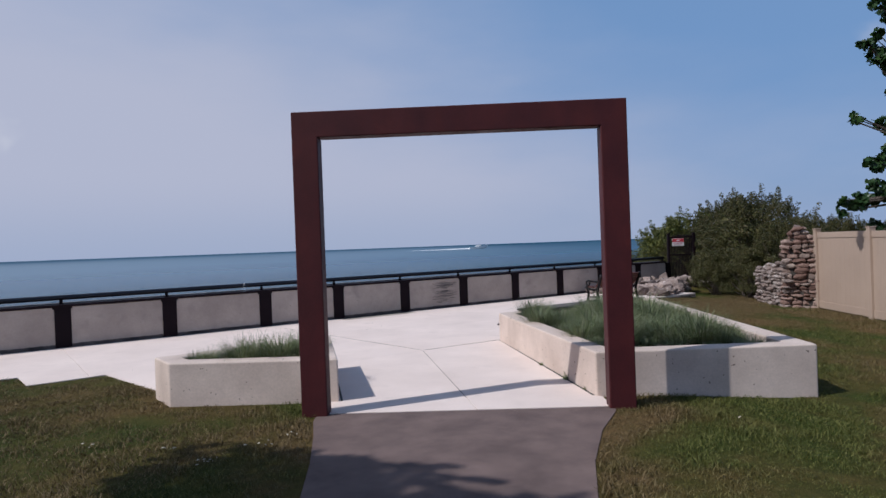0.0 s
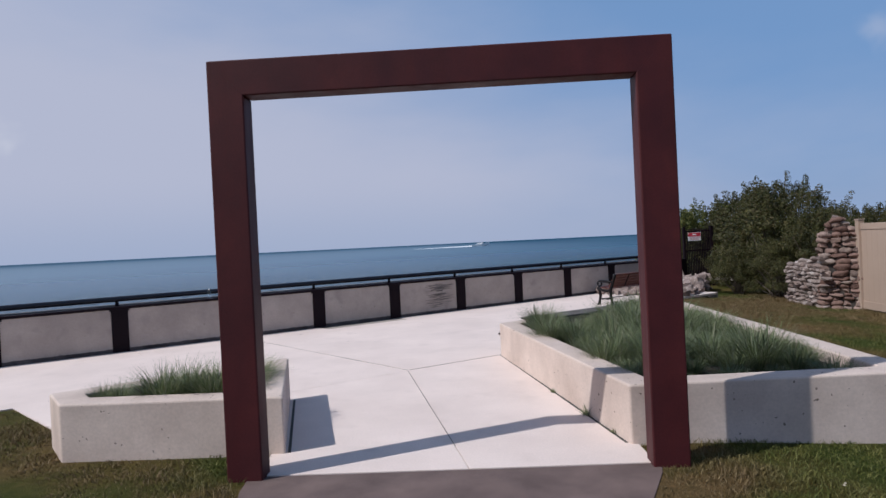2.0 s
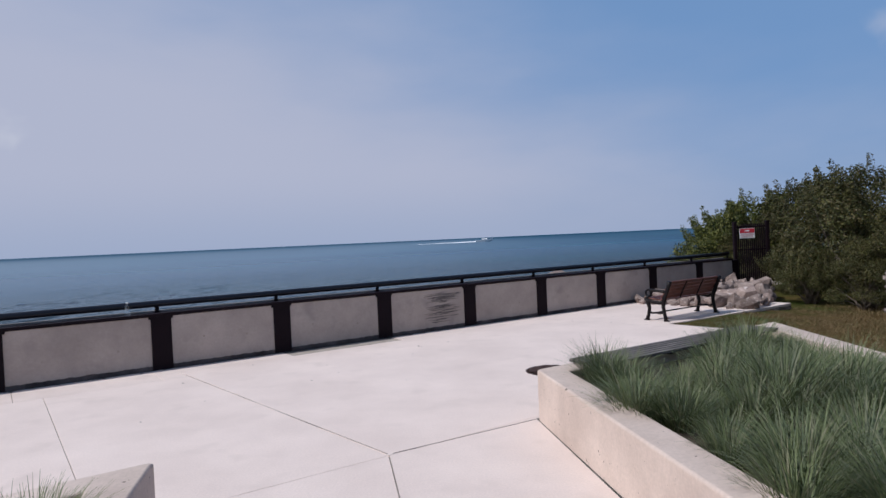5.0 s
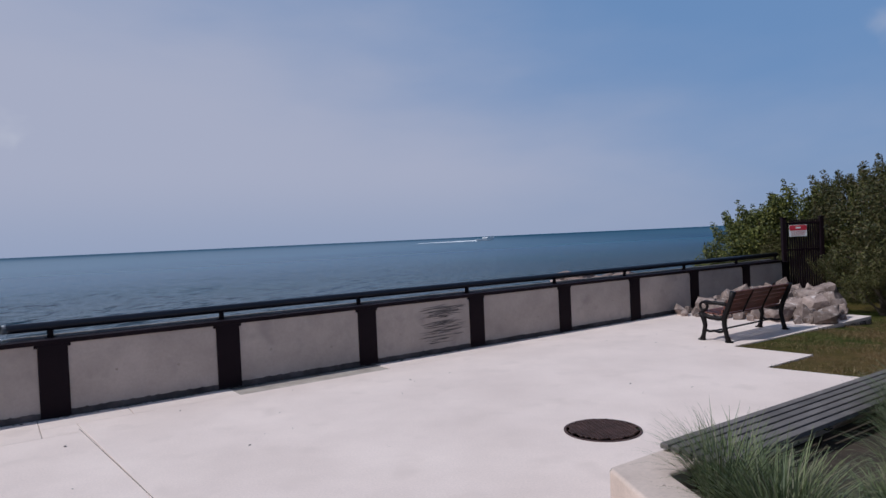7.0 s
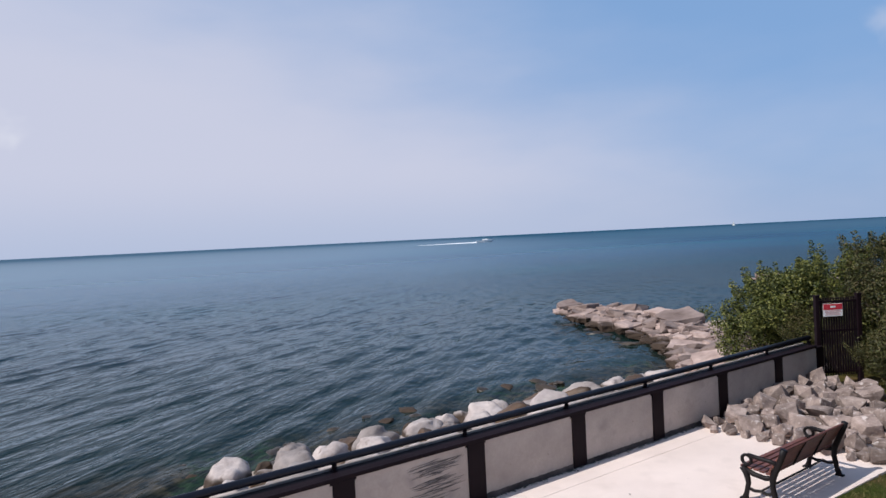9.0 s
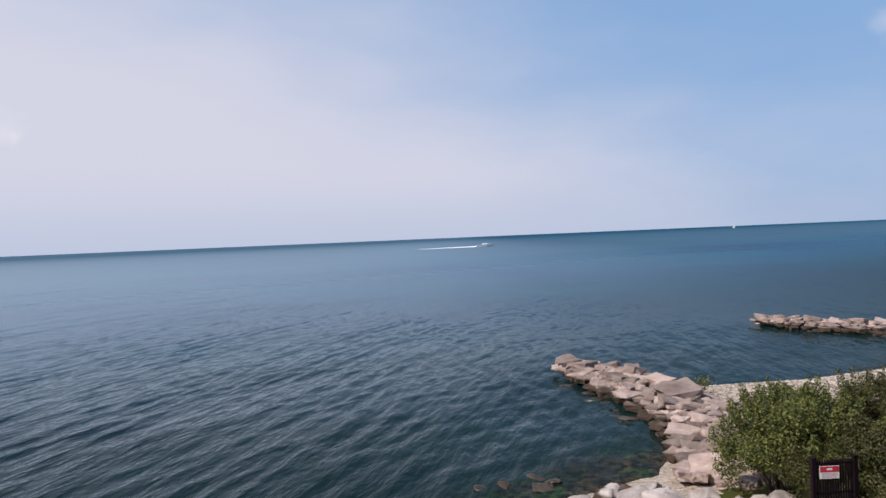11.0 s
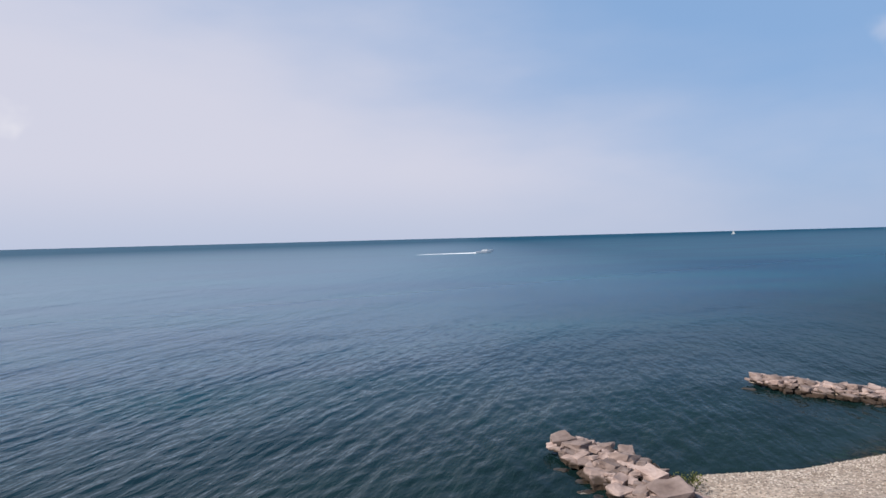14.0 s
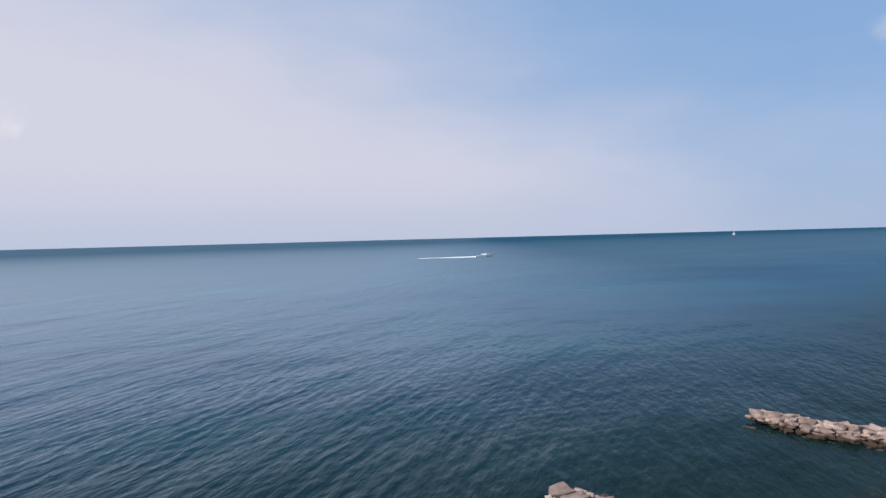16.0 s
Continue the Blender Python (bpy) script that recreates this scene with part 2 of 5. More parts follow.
def fieldstone(name, colours):
    """Stones of mixed kinds: each takes one colour, mottled and lightly pitted."""
    m, t, shader = tree_of(name, 0.9, 0, 0.3)
    vec = coords(t, True)
    info = t.nodes.new("ShaderNodeObjectInfo")
    n = len(colours)
    col = ramp(t, info.outputs["Random"], *[(i / (n - 1), c) for i, c in enumerate(colours)])
    a = noise_tex(t, vec, 2.2, 5, 0.65)
    b = noise_tex(t, vec, 11, 4, 0.6)
    col = mix(t, col, ramp(t, a.outputs[0], (0.3, (0.66, 0.64, 0.62)), (0.7, (1.25, 1.25, 1.25))), 0.9, "MULTIPLY")
    col = mix(t, col, ramp(t, b.outputs[0], (0.3, (0.72, 0.7, 0.7)), (0.7, (1.15, 1.15, 1.15))), 0.8, "MULTIPLY")
    t.links.new(col, shader.inputs["Base Color"])
    bump(t, shader, b.outputs[0], 0.7, 0.03)
    return m


DARKROCK = surface("drowned_dark_stone", (0.016, 0.012, 0.009), (0.070, 0.050, 0.034), 1.6, 12, 0.45, 0.012, shift=True)
FIELDSTONE = fieldstone("brown_fieldstone", [(0.115, 0.066, 0.052), (0.19, 0.115, 0.092), (0.26, 0.17, 0.14), (0.36, 0.26, 0.22), (0.17, 0.12, 0.10), (0.46, 0.37, 0.32)])
GREYSTONE = fieldstone("grey_fieldstone", [(0.12, 0.088, 0.075), (0.24, 0.19, 0.17), (0.34, 0.28, 0.25), (0.19, 0.135, 0.115), (0.42, 0.36, 0.33)])
MORTAR = surface("dark_mortar", (0.04, 0.033, 0.028), (0.09, 0.075, 0.065), 4, 30, 0.95, 0.01)
VINYL = surface("tan_vinyl", (0.36, 0.265, 0.205), (0.41, 0.305, 0.235), 0.8, 20, 0.55, 0.0003, grain=0.12)
SOIL = surface("planter_soil", (0.030, 0.022, 0.016), (0.075, 0.055, 0.04), 5, 30, 0.95, 0.015)
BARK = surface("grey_brown_bark", (0.05, 0.038, 0.03), (0.14, 0.11, 0.085), 6, 40, 0.95, 0.01)
WHITE = surface("white_enamel", (0.70, 0.70, 0.70), (0.80, 0.80, 0.80), 2, 40, 0.4, 0.0005)
RED = surface("red_enamel", (0.45, 0.03, 0.05), (0.55, 0.05, 0.07), 2, 40, 0.4, 0.0005)
DRYLEAF = surface("dry_leaf", (0.30, 0.25, 0.18), (0.48, 0.43, 0.34), 6, 40, 0.8, 0.001)
INK = surface("faded_red_ink", (0.50, 0.27, 0.27), (0.60, 0.36, 0.36), 4, 40, 0.6, 0.0003)
SCRIBBLE = surface("faded_black_spray", (0.05, 0.043, 0.04), (0.22, 0.19, 0.175), 7, 60, 0.9, 0.001)
FOAM = surface("white_foam", (0.62, 0.64, 0.66), (0.85, 0.86, 0.88), 0.6, 3, 0.9, 0.05)
GEL = surface("white_gelcoat", (0.72, 0.72, 0.73), (0.80, 0.80, 0.80), 0.5, 5, 0.3, 0.001)
SMOKED = surface("smoked_screen", (0.02, 0.025, 0.03), (0.04, 0.05, 0.06), 1, 9, 0.15, 0.0005)
SAIL = surface("sailcloth", (0.70, 0.68, 0.62), (0.78, 0.76, 0.70), 0.3, 4, 0.8, 0.01)

TUFT = leafy("blue_green_grass", [(0.070, 0.098, 0.040), (0.142, 0.180, 0.078), (0.24, 0.275, 0.135), (0.125, 0.162, 0.098), (0.34, 0.315, 0.21)], 1.2, through=0.3)
SHRUB = leafy("shrub_leaves", [(0.019, 0.026, 0.007), (0.040, 0.046, 0.012), (0.078, 0.080, 0.022), (0.092, 0.066, 0.031), (0.122, 0.124, 0.038)], 0.9, through=0.12)
BRIGHT = leafy("bright_shrub_leaves", [(0.018, 0.027, 0.005), (0.046, 0.060, 0.010), (0.115, 0.125, 0.026), (0.195, 0.19, 0.054)], 1.7, through=0.14)
MAPLE = leafy("maple_leaves", [(0.016, 0.040, 0.014), (0.026, 0.06, 0.018), (0.04, 0.08, 0.022)], 0.6, 0.4)


def lawn_soil():
    m, t, shader = tree_of("lawn_turf", 0.95, 0, 0.1)
    vec = coords(t)
    a = noise_tex(t, vec, 0.5, 5, 0.6)
    b = noise_tex(t, vec, 9, 5, 0.7)
    c = noise_tex(t, vec, 120, 3, 0.7)
    col = ramp(t, a.outputs[0], (0.40, (0.044, 0.060, 0.012)), (0.54, (0.088, 0.072, 0.022)), (0.66, (0.14, 0.092, 0.042)))
    col = mix(t, col, ramp(t, b.outputs[0], (0.3, (0.55, 0.6, 0.5)), (0.7, (1.25, 1.15, 1.1))), 0.8, "MULTIPLY")
    col = mix(t, col, ramp(t, c.outputs[0], (0.3, (0.5, 0.5, 0.5)), (0.7, (1.4, 1.4, 1.3))), 0.7, "MULTIPLY")
    t.links.new(col, shader.inputs["Base Color"])
    bump(t, shader, c.outputs[0], 0.8, 0.02)
    return m


def lawn_blades():
    m, t, shader = tree_of("lawn_blades", 0.6, 0, 0.2)
    geo = t.nodes.new("ShaderNodeNewGeometry")
    a = noise_tex(t, geo.outputs["Position"], 0.5, 5, 0.6)
    each = geo.outputs["Random Per Island"]
    green = ramp(t, each, (0, (0.048, 0.060, 0.012)), (0.6, (0.090, 0.100, 0.022)), (1, (0.155, 0.150, 0.042)))
    straw = ramp(t, each, (0, (0.088, 0.056, 0.024)), (0.6, (0.145, 0.095, 0.044)), (1, (0.235, 0.170, 0.090)))
    west = t.nodes.new("ShaderNodeSeparateXYZ")
    t.links.new(geo.outputs["Position"], west.inputs[0])
    dry = t.nodes.new("ShaderNodeMapRange")
    t.links.new(west.outputs[0], dry.inputs[0])
    for key, v in (("From Min", -1.7), ("From Max", 0.1), ("To Min", 0.23), ("To Max", -0.035)):
        dry.inputs[key].default_value = v
    lakeward = t.nodes.new("ShaderNodeMapRange")
    t.links.new(west.outputs[1], lakeward.inputs[0])
    for key, v in (("From Min", 4.0), ("From Max", 9.0), ("To Min", 0.0), ("To Max", 0.17)):
        lakeward.inputs[key].default_value = v
    drier = t.nodes.new("ShaderNodeMath")
    drier.operation = "ADD"
    t.links.new(dry.outputs[0], drier.inputs[0])
    t.links.new(lakeward.outputs[0], drier.inputs[1])
    where = t.nodes.new("ShaderNodeMath")
    where.operation = "ADD"
    t.links.new(a.outputs[0], where.inputs[0])
    t.links.new(drier.outputs[0], where.inputs[1])
    col = mix(t, green, straw, ramp(t, where.outputs[0], (0.46, (0.03, 0.03, 0.03)), (0.58, (0.95, 0.95, 0.95))))
    t.links.new(col, shader.inputs["Base Color"])
    return m


LAWN = lawn_blades()


def shingle():
    m, t, shader = tree_of("beach_shingle", 0.9, 0, 0.3)
    vec = coords(t)
    v = noise_tex(t, vec, 7, kind="ShaderNodeTexVoronoi")
    a = noise_tex(t, vec, 0.35, 5, 0.65)
    col = ramp(t, a.outputs[0], (0.3, (0.255, 0.20, 0.158)), (0.55, (0.36, 0.295, 0.243)), (0.75, (0.43, 0.365, 0.313)))
    sep = t.nodes.new("ShaderNodeSeparateColor")
    t.links.new(v.outputs["Color"], sep.inputs[0])
    col = mix(t, col, ramp(t, sep.outputs[0], (0, (0.55, 0.55, 0.55)), (1, (1.35, 1.3, 1.28))), 0.8, "MULTIPLY")
    t.links.new(col, shader.inputs["Base Color"])
    bump(t, shader, v.outputs["Distance"], 1.0, 0.05)
    return m


def lake():
    m, t, shader = tree_of("lake_water", 0.10, 0, 0.25)
    shader.inputs["IOR"].default_value = 1.333
    vec = coords(t)
    broad = noise_tex(t, vec, 0.010, 5, 0.6, (1.0, 3.0, 1.0), radians(10))
    mid = noise_tex(t, vec, 0.07, 4, 0.6, (1.0, 2.2, 1.0), radians(25))
    axes = t.nodes.new("ShaderNodeSeparateXYZ")
    t.links.new(vec, axes.inputs[0])
    depth = t.nodes.new("ShaderNodeMapRange")
    depth.interpolation_type = "SMOOTHSTEP"
    shoreward = t.nodes.new("ShaderNodeVectorMath")
    shoreward.operation = "DOT_PRODUCT"
    t.links.new(vec, shoreward.inputs[0])
    shoreward.inputs[1].default_value = (-0.6102, 0.7922, 0)
    t.links.new(shoreward.outputs["Value"], depth.inputs[0])
    depth.inputs["From Min"].default_value, depth.inputs["From Max"].default_value = 18, 100
    shallow = ramp(t, mid.outputs[0], (0.3, (0.0035, 0.011, 0.010)), (0.7, (0.007, 0.019, 0.017)))
    deep = ramp(t, broad.outputs[0], (0.36, (0.001, 0.033, 0.080)), (0.50, (0.001, 0.048, 0.095)), (0.64, (0.001, 0.066, 0.104)))
    col = mix(t, shallow, deep, depth.outputs[0])
    # stones and weed of the lake bed showing through the shallows
    near = t.nodes.new("ShaderNodeMapRange")
    near.interpolation_type = "SMOOTHSTEP"
    t.links.new(shoreward.outputs["Value"], near.inputs[0])
    for key, v in (("From Min", 16.2), ("From Max", 20.0), ("To Min", 1.0), ("To Max", 0.0)):
        near.inputs[key].default_value = v
    bed = noise_tex(t, vec, 0.8, 4, 0.6)
    spots = t.nodes.new("ShaderNodeMath")
    spots.operation = "MULTIPLY"
    t.links.new(near.outputs[0], spots.inputs[0])
    t.links.new(ramp(t, bed.outputs[0], (0.30, (0.25, 0.25, 0.25)), (0.55, (1, 1, 1))), spots.inputs[1])
    weed = noise_tex(t, vec, 0.35, 3, 0.6)
    floor_colour = ramp(t, weed.outputs[0], (0.40, (0.042, 0.033, 0.022)), (0.52, (0.060, 0.048, 0.030)), (0.58, (0.022, 0.046, 0.016)), (0.70, (0.018, 0.036, 0.014)))
    col = mix(t, col, mix(t, floor_colour, (0.012, 0.012, 0.010), ramp(t, noise_tex(t, vec, 2.6, 3, 0.6).outputs[0], (0.42, (1, 1, 1)), (0.58, (0, 0, 0)))), spots.outputs[0])
    t.links.new(col, shader.inputs["Base Color"])
    swell = noise_tex(t, vec, 0.17, 2, 0.4, (0.5, 1.5, 1.0), radians(74))
    chop = noise_tex(t, vec, 0.85, 3, 0.5, (0.45, 1.4, 1.0), radians(78))
    ripple = noise_tex(t, vec, 3.0, 3, 0.55, (0.6, 1.25, 1.0), radians(66))
    far = noise_tex(t, vec, 0.045, 3, 0.5, (0.5, 1.6, 1.0), radians(70))
    n = bump(t, shader, far.outputs[0], 1.0, 1.0)
    n = bump(t, shader, swell.outputs[0], 1.0, 0.2, n)
    n = bump(t, shader, chop.outputs[0], 1.0, 0.2, n)
    slow_normal = n
    n = bump(t, shader, ripple.outputs[0], 1.0, 0.06, n)
    body = t.nodes.new("ShaderNodeBsdfDiffuse")
    t.links.new(col, body.inputs["Color"])
    t.links.new(n, body.inputs["Normal"])
    gloss = t.nodes.new("ShaderNodeBsdfGlossy")
    gloss.inputs["Color"].default_value = (0.86, 0.95, 1.0, 1)
    # the open lake is too rough to mirror single things
    haze = t.nodes.new("ShaderNodeMapRange")
    haze.interpolation_type = "SMOOTHSTEP"
    t.links.new(shoreward.outputs["Value"], haze.inputs[0])
    for key, v in (("From Min", 25.0), ("From Max", 220.0), ("To Min", 0.06), ("To Max", 0.42)):
        haze.inputs[key].default_value = v
    t.links.new(haze.outputs[0], gloss.inputs["Roughness"])
    t.links.new(n, gloss.inputs["Normal"])
    fresnel = t.nodes.new("ShaderNodeFresnel")
    fresnel.inputs["IOR"].default_value = 1.333
    t.links.new(slow_normal, fresnel.inputs["Normal"])
    part_of = t.nodes.new("ShaderNodeMath")
    part_of.operation = "MULTIPLY"
    gusts = noise_tex(t, vec, 0.05, 4, 0.6, (0.6, 1.8, 1.0), radians(12))
    t.links.new(ramp(t, gusts.outputs[0], (0.32, (0.98, 0.98, 0.98)), (0.68, (1.48, 1.48, 1.48))), part_of.inputs[1])
    steep = t.nodes.new("ShaderNodeMath")
    steep.operation = "POWER"
    t.links.new(fresnel.outputs[0], steep.inputs[0])
    steep.inputs[1].default_value = 1.45
    t.links.new(steep.outputs[0], part_of.inputs[0])
    most = t.nodes.new("ShaderNodeMath")
    most.operation = "MINIMUM"
    t.links.new(part_of.outputs[0], most.inputs[0])
    # reflection capped ever lower farther offshore, which darkens the water towards the horizon
    gloss_cap = t.nodes.new("ShaderNodeMapRange")
    gloss_cap.interpolation_type = "SMOOTHSTEP"
    t.links.new(shoreward.outputs["Value"], gloss_cap.inputs[0])
    for key, v in (("From Min", 100.0), ("From Max", 1500.0), ("To Min", 0.34), ("To Max", 0.10)):
        gloss_cap.inputs[key].default_value = v
    t.links.new(gloss_cap.outputs[0], most.inputs[1])

    def calc(op, a, b):
        node = t.nodes.new("ShaderNodeMath")
        node.operation = op
        for i, v in enumerate((a, b)):
            if isinstance(v, float):
                node.inputs[i].default_value = v
            else:
                t.links.new(v, node.inputs[i])
        return node.outputs[0]

    def rise(value, lo, hi):
        node = t.nodes.new("ShaderNodeMapRange")
        node.interpolation_type = "SMOOTHSTEP"
        t.links.new(value, node.inputs[0])
        node.inputs["From Min"].default_value, node.inputs["From Max"].default_value = lo, hi
        return node.outputs[0]

    # reflection painted by place: strong westward, weak eastward and in the groynes' calm lee
    lee = calc("MULTIPLY", rise(axes.outputs[0], -10, 18), calc("SUBTRACT", 1.0, rise(axes.outputs[1], 60, 190)))
    sheen_by_place = calc("SUBTRACT", calc("SUBTRACT", 1.42, calc("MULTIPLY", lee, 0.30)), calc("MULTIPLY", rise(axes.outputs[0], -60, 110), 0.80))
    share = calc("MULTIPLY", calc("MULTIPLY", most.outputs[0], sheen_by_place), calc("SUBTRACT", 1.0, calc("MULTIPLY", near.outputs[0], 0.6)))
    both = t.nodes.new("ShaderNodeMixShader")
    t.links.new(share, both.inputs[0])
    t.links.new(body.outputs[0], both.inputs[1])
    t.links.new(gloss.outputs[0], both.inputs[2])
    t.links.new(both.outputs[0], t.nodes["Material Output"].inputs[0])
    return m


TURF, SHINGLE, WATER = lawn_soil(), shingle(), lake()


# ---- building helpers ----
def link_mesh(name, bm, materials, parent=None, smooth=False):
    me = bpy.data.meshes.new(name)
    bmesh.ops.recalc_face_normals(bm, faces=bm.faces[:])
    bm.to_mesh(me)
    bm.free()
    for m in materials if isinstance(materials, (list, tuple)) else [materials]:
        me.materials.append(m)
    if smooth:
        me.polygons.foreach_set("use_smooth", [True] * len(me.polygons))
    ob = new(name, me)
    if parent:
        ob.parent = parent
    return ob


def part(name, bm, material, parent, label="", smooth=False):
    ob = link_mesh(name, bm, material, parent, smooth)
    return tagged(ob, label) if label else ob


def thing(name, m, label, category, group="", kind=""):
    ob = new(name)
    ob.empty_display_size = 0.2
    ob.matrix_basis = m
    return tagged(ob, label, category, group, kind)


def piece(name, mesh, parent, m):
    ob = new(name, mesh)
    ob.parent = parent
    ob.matrix_basis = m
    return ob


def box(bm, x0, x1, y0, y1, z0, z1, bevel=0.0, seg=2, m=None):
    vs = [bm.verts.new((x, y, z)) for z in (z0, z1) for y in (y0, y1) for x in (x0, x1)]
    fs = [bm.faces.new([vs[i] for i in f]) for f in ((0, 2, 3, 1), (4, 5, 7, 6), (0, 1, 5, 4), (2, 6, 7, 3), (0, 4, 6, 2), (1, 3, 7, 5))]
    if bevel:
        edges = list({e for f in fs for e in f.edges})
        out = bmesh.ops.bevel(bm, geom=edges, offset=bevel, segments=seg, affect="EDGES", profile=0.6)
        vs = list({v for f in out["faces"] for v in f.verts} | {v for v in vs if v.is_valid})
    if m is not None:
        bmesh.ops.transform(bm, matrix=m, verts=[v for v in vs if v.is_valid])
    return bm


def prism(bm, outline, z0, z1, bevel=0.0, seg=2):
    lo = [bm.verts.new((x, y, z0)) for x, y in outline]
    hi = [bm.verts.new((x, y, z1)) for x, y in outline]
    n = len(outline)
    fs = [bm.faces.new(lo[::-1]), bm.faces.new(hi)]
    fs += [bm.faces.new((lo[i], lo[(i + 1) % n], hi[(i + 1) % n], hi[i])) for i in range(n)]
    if bevel:
        bmesh.ops.bevel(bm, geom=[e for e in fs[1].edges], offset=bevel, segments=seg, affect="EDGES", profile=0.6)
    return bm


def tube(bm, points, radii, sides=8, flat=1.0):
    """A round bar along points; flat squeezes it along its own second axis."""
    pts = [Vector(p) for p in points]
    radii = radii if isinstance(radii, (list, tuple)) else [radii] * len(pts)
    rings, up = [], None
    for i, p in enumerate(pts):
        ahead = (pts[min(i + 1, len(pts) - 1)] - pts[max(i - 1, 0)]).normalized()
        if up is None:
            up = Vector((0, 0, 1)) if abs(ahead.z) < 0.9 else Vector((1, 0, 0))
        side = ahead.cross(up).normalized()
        up = side.cross(ahead).normalized()
        rings.append([bm.verts.new(p + radii[i] * (math.cos(a) * side + flat * math.sin(a) * up)) for a in (2 * math.pi * k / sides for k in range(sides))])
    for a, b in zip(rings, rings[1:]):
        for k in range(sides):
            bm.faces.new((a[k], a[(k + 1) % sides], b[(k + 1) % sides], b[k]))
    bm.faces.new(rings[0][::-1])
    bm.faces.new(rings[-1])
    return bm


def clip(outline, px, py, nx, ny):
    """The part of an outline on the side of the line through (px, py) that (nx, ny) points to."""
    out = []
    for (ax, ay), (bx, by) in zip(outline, outline[1:] + outline[:1]):
        da, db = (ax - px) * nx + (ay - py) * ny, (bx - px) * nx + (by - py) * ny
        if da >= 0:
            out.append((ax, ay))
        if da * db < 0:
            k = da / (da - db)
            out.append((ax + k * (bx - ax), ay + k * (by - ay)))
    return out


def raw_mesh(name, verts, faces, material, smooth=False):
    me = bpy.data.meshes.new(name)
    me.from_pydata(verts, [], faces)
    me.materials.append(material)
    if smooth:
        me.polygons.foreach_set("use_smooth", [True] * len(me.polygons))
    return me


# ---- the plan: the sea wall's line, the shore, the height of the land ----
P0 = np.array([0.0, 10.01])
ALONG = np.array([0.7922, 0.6102])
OUT = np.array([-0.6102, 0.7922])
WALL_TURN = math.degrees(math.atan2(ALONG[1], ALONG[0]))
WATER_Z = -1.9
SHORE = np.array([(-400.0, -292.0), (-11.3, 5.1), (-4.76, 14.5), (-4.46, 17.4), (-0.38, 20.3), (4.4, 23.6), (7.9, 25.9), (9.4, 28.0), (10.6, 33.0), (14.0, 38.6), (16.1, 38.9),
                  (19.6, 39.3), (23.4, 40.7), (26.2, 41.8), (30.0, 43.6), (34.0, 47.0), (38.0, 51.5), (60.0, 60.0), (500.0, 240.0)])
GROYNE_A = np.array([(11.7, 27.5), (11.5, 32.0), (10.9, 36.0), (9.8, 39.6), (7.5, 43.2)])
GROYNE_B = np.array([(42.0, 53.0), (34.0, 54.0), (29.0, 57.5), (26.6, 60.5)])


def at_wall(u, s, z=0.0):
    p = P0 + u * ALONG + s * OUT
    return Vector((p[0], p[1], z))


def wall_pose(u, s=0.0, z=0.0):
    p = at_wall(u, s, z)
    return pose(p.x, p.y, p.z, 0, 0, WALL_TURN)


def line_distance(x, y, line):
    best = np.full(np.shape(x), 1e9)
    side = np.ones(np.shape(x))
    along = np.zeros(np.shape(x))
    done = 0.0
    for (ax, ay), (bx, by) in zip(line[:-1], line[1:]):
        dx, dy = bx - ax, by - ay
        length = math.hypot(dx, dy)
        k = np.clip(((x - ax) * dx + (y - ay) * dy) / length**2, 0, 1)
        dist = np.hypot(x - ax - k * dx, y - ay - k * dy)
        near = dist < best
        best = np.where(near, dist, best)
        side = np.where(near, np.sign((x - ax) * dy - (y - ay) * dx), side)
        along = np.where(near, done + k * length, along)
        done += length
    return best, side, along


def smooth01(v):
    v = np.clip(v, 0, 1)
    return v * v * (3 - 2 * v)


def ground_height(x, y):
    x, y = np.asarray(x, float), np.asarray(y, float)
    u = (x - P0[0]) * ALONG[0] + (y - P0[1]) * ALONG[1]
    s = (x - P0[0]) * OUT[0] + (y - P0[1]) * OUT[1]
    lawn = -0.014 - 0.08 * smooth01((x - 3.3) / 1.9) * (1 - smooth01((y - 4.0) / 3.5)) - 0.04 * np.clip(x - 6.4, 0, 3.4) - 0.05 * smooth01((x - 7) / 2) * smooth01((y - 4.0) / 3.5) + 0.02 * np.sin(x * 0.9) * np.cos(y * 0.7) * smooth01((np.abs(x - 1.6) - 3) / 2)
    dist, side, _ = line_distance(x, y, SHORE)
    shore = WATER_Z + np.where(side > 0, np.minimum(0.2 * dist, 1.6), -np.minimum(0.14 * dist, 4.0))
    step = np.where(u < 11.2, smooth01((s - 0.12) / 0.2), smooth01((s + 0.5) / 4.0))
    z = lawn + (np.minimum(shore, lawn) - lawn) * step
    for line, top, half in ((GROYNE_A, -1.72, 1.7), (GROYNE_B, -1.62, 1.6)):
        d, _, _ = line_distance(x, y, line)
        z = np.maximum(z, top - 1.6 * smooth01((d - 0.2) / half))
    return z


def height_at(x, y):
    return float(ground_height(np.array([x]), np.array([y]))[0])


def spread(core_lo, core_hi, step, far):
    inner = np.arange(core_lo, core_hi + step / 2, step)
    grow = np.cumsum(step * 1.28 ** np.arange(1, 60))
    grow = grow[grow < far]
    return np.concatenate([core_lo - grow[::-1], inner, core_hi + grow])


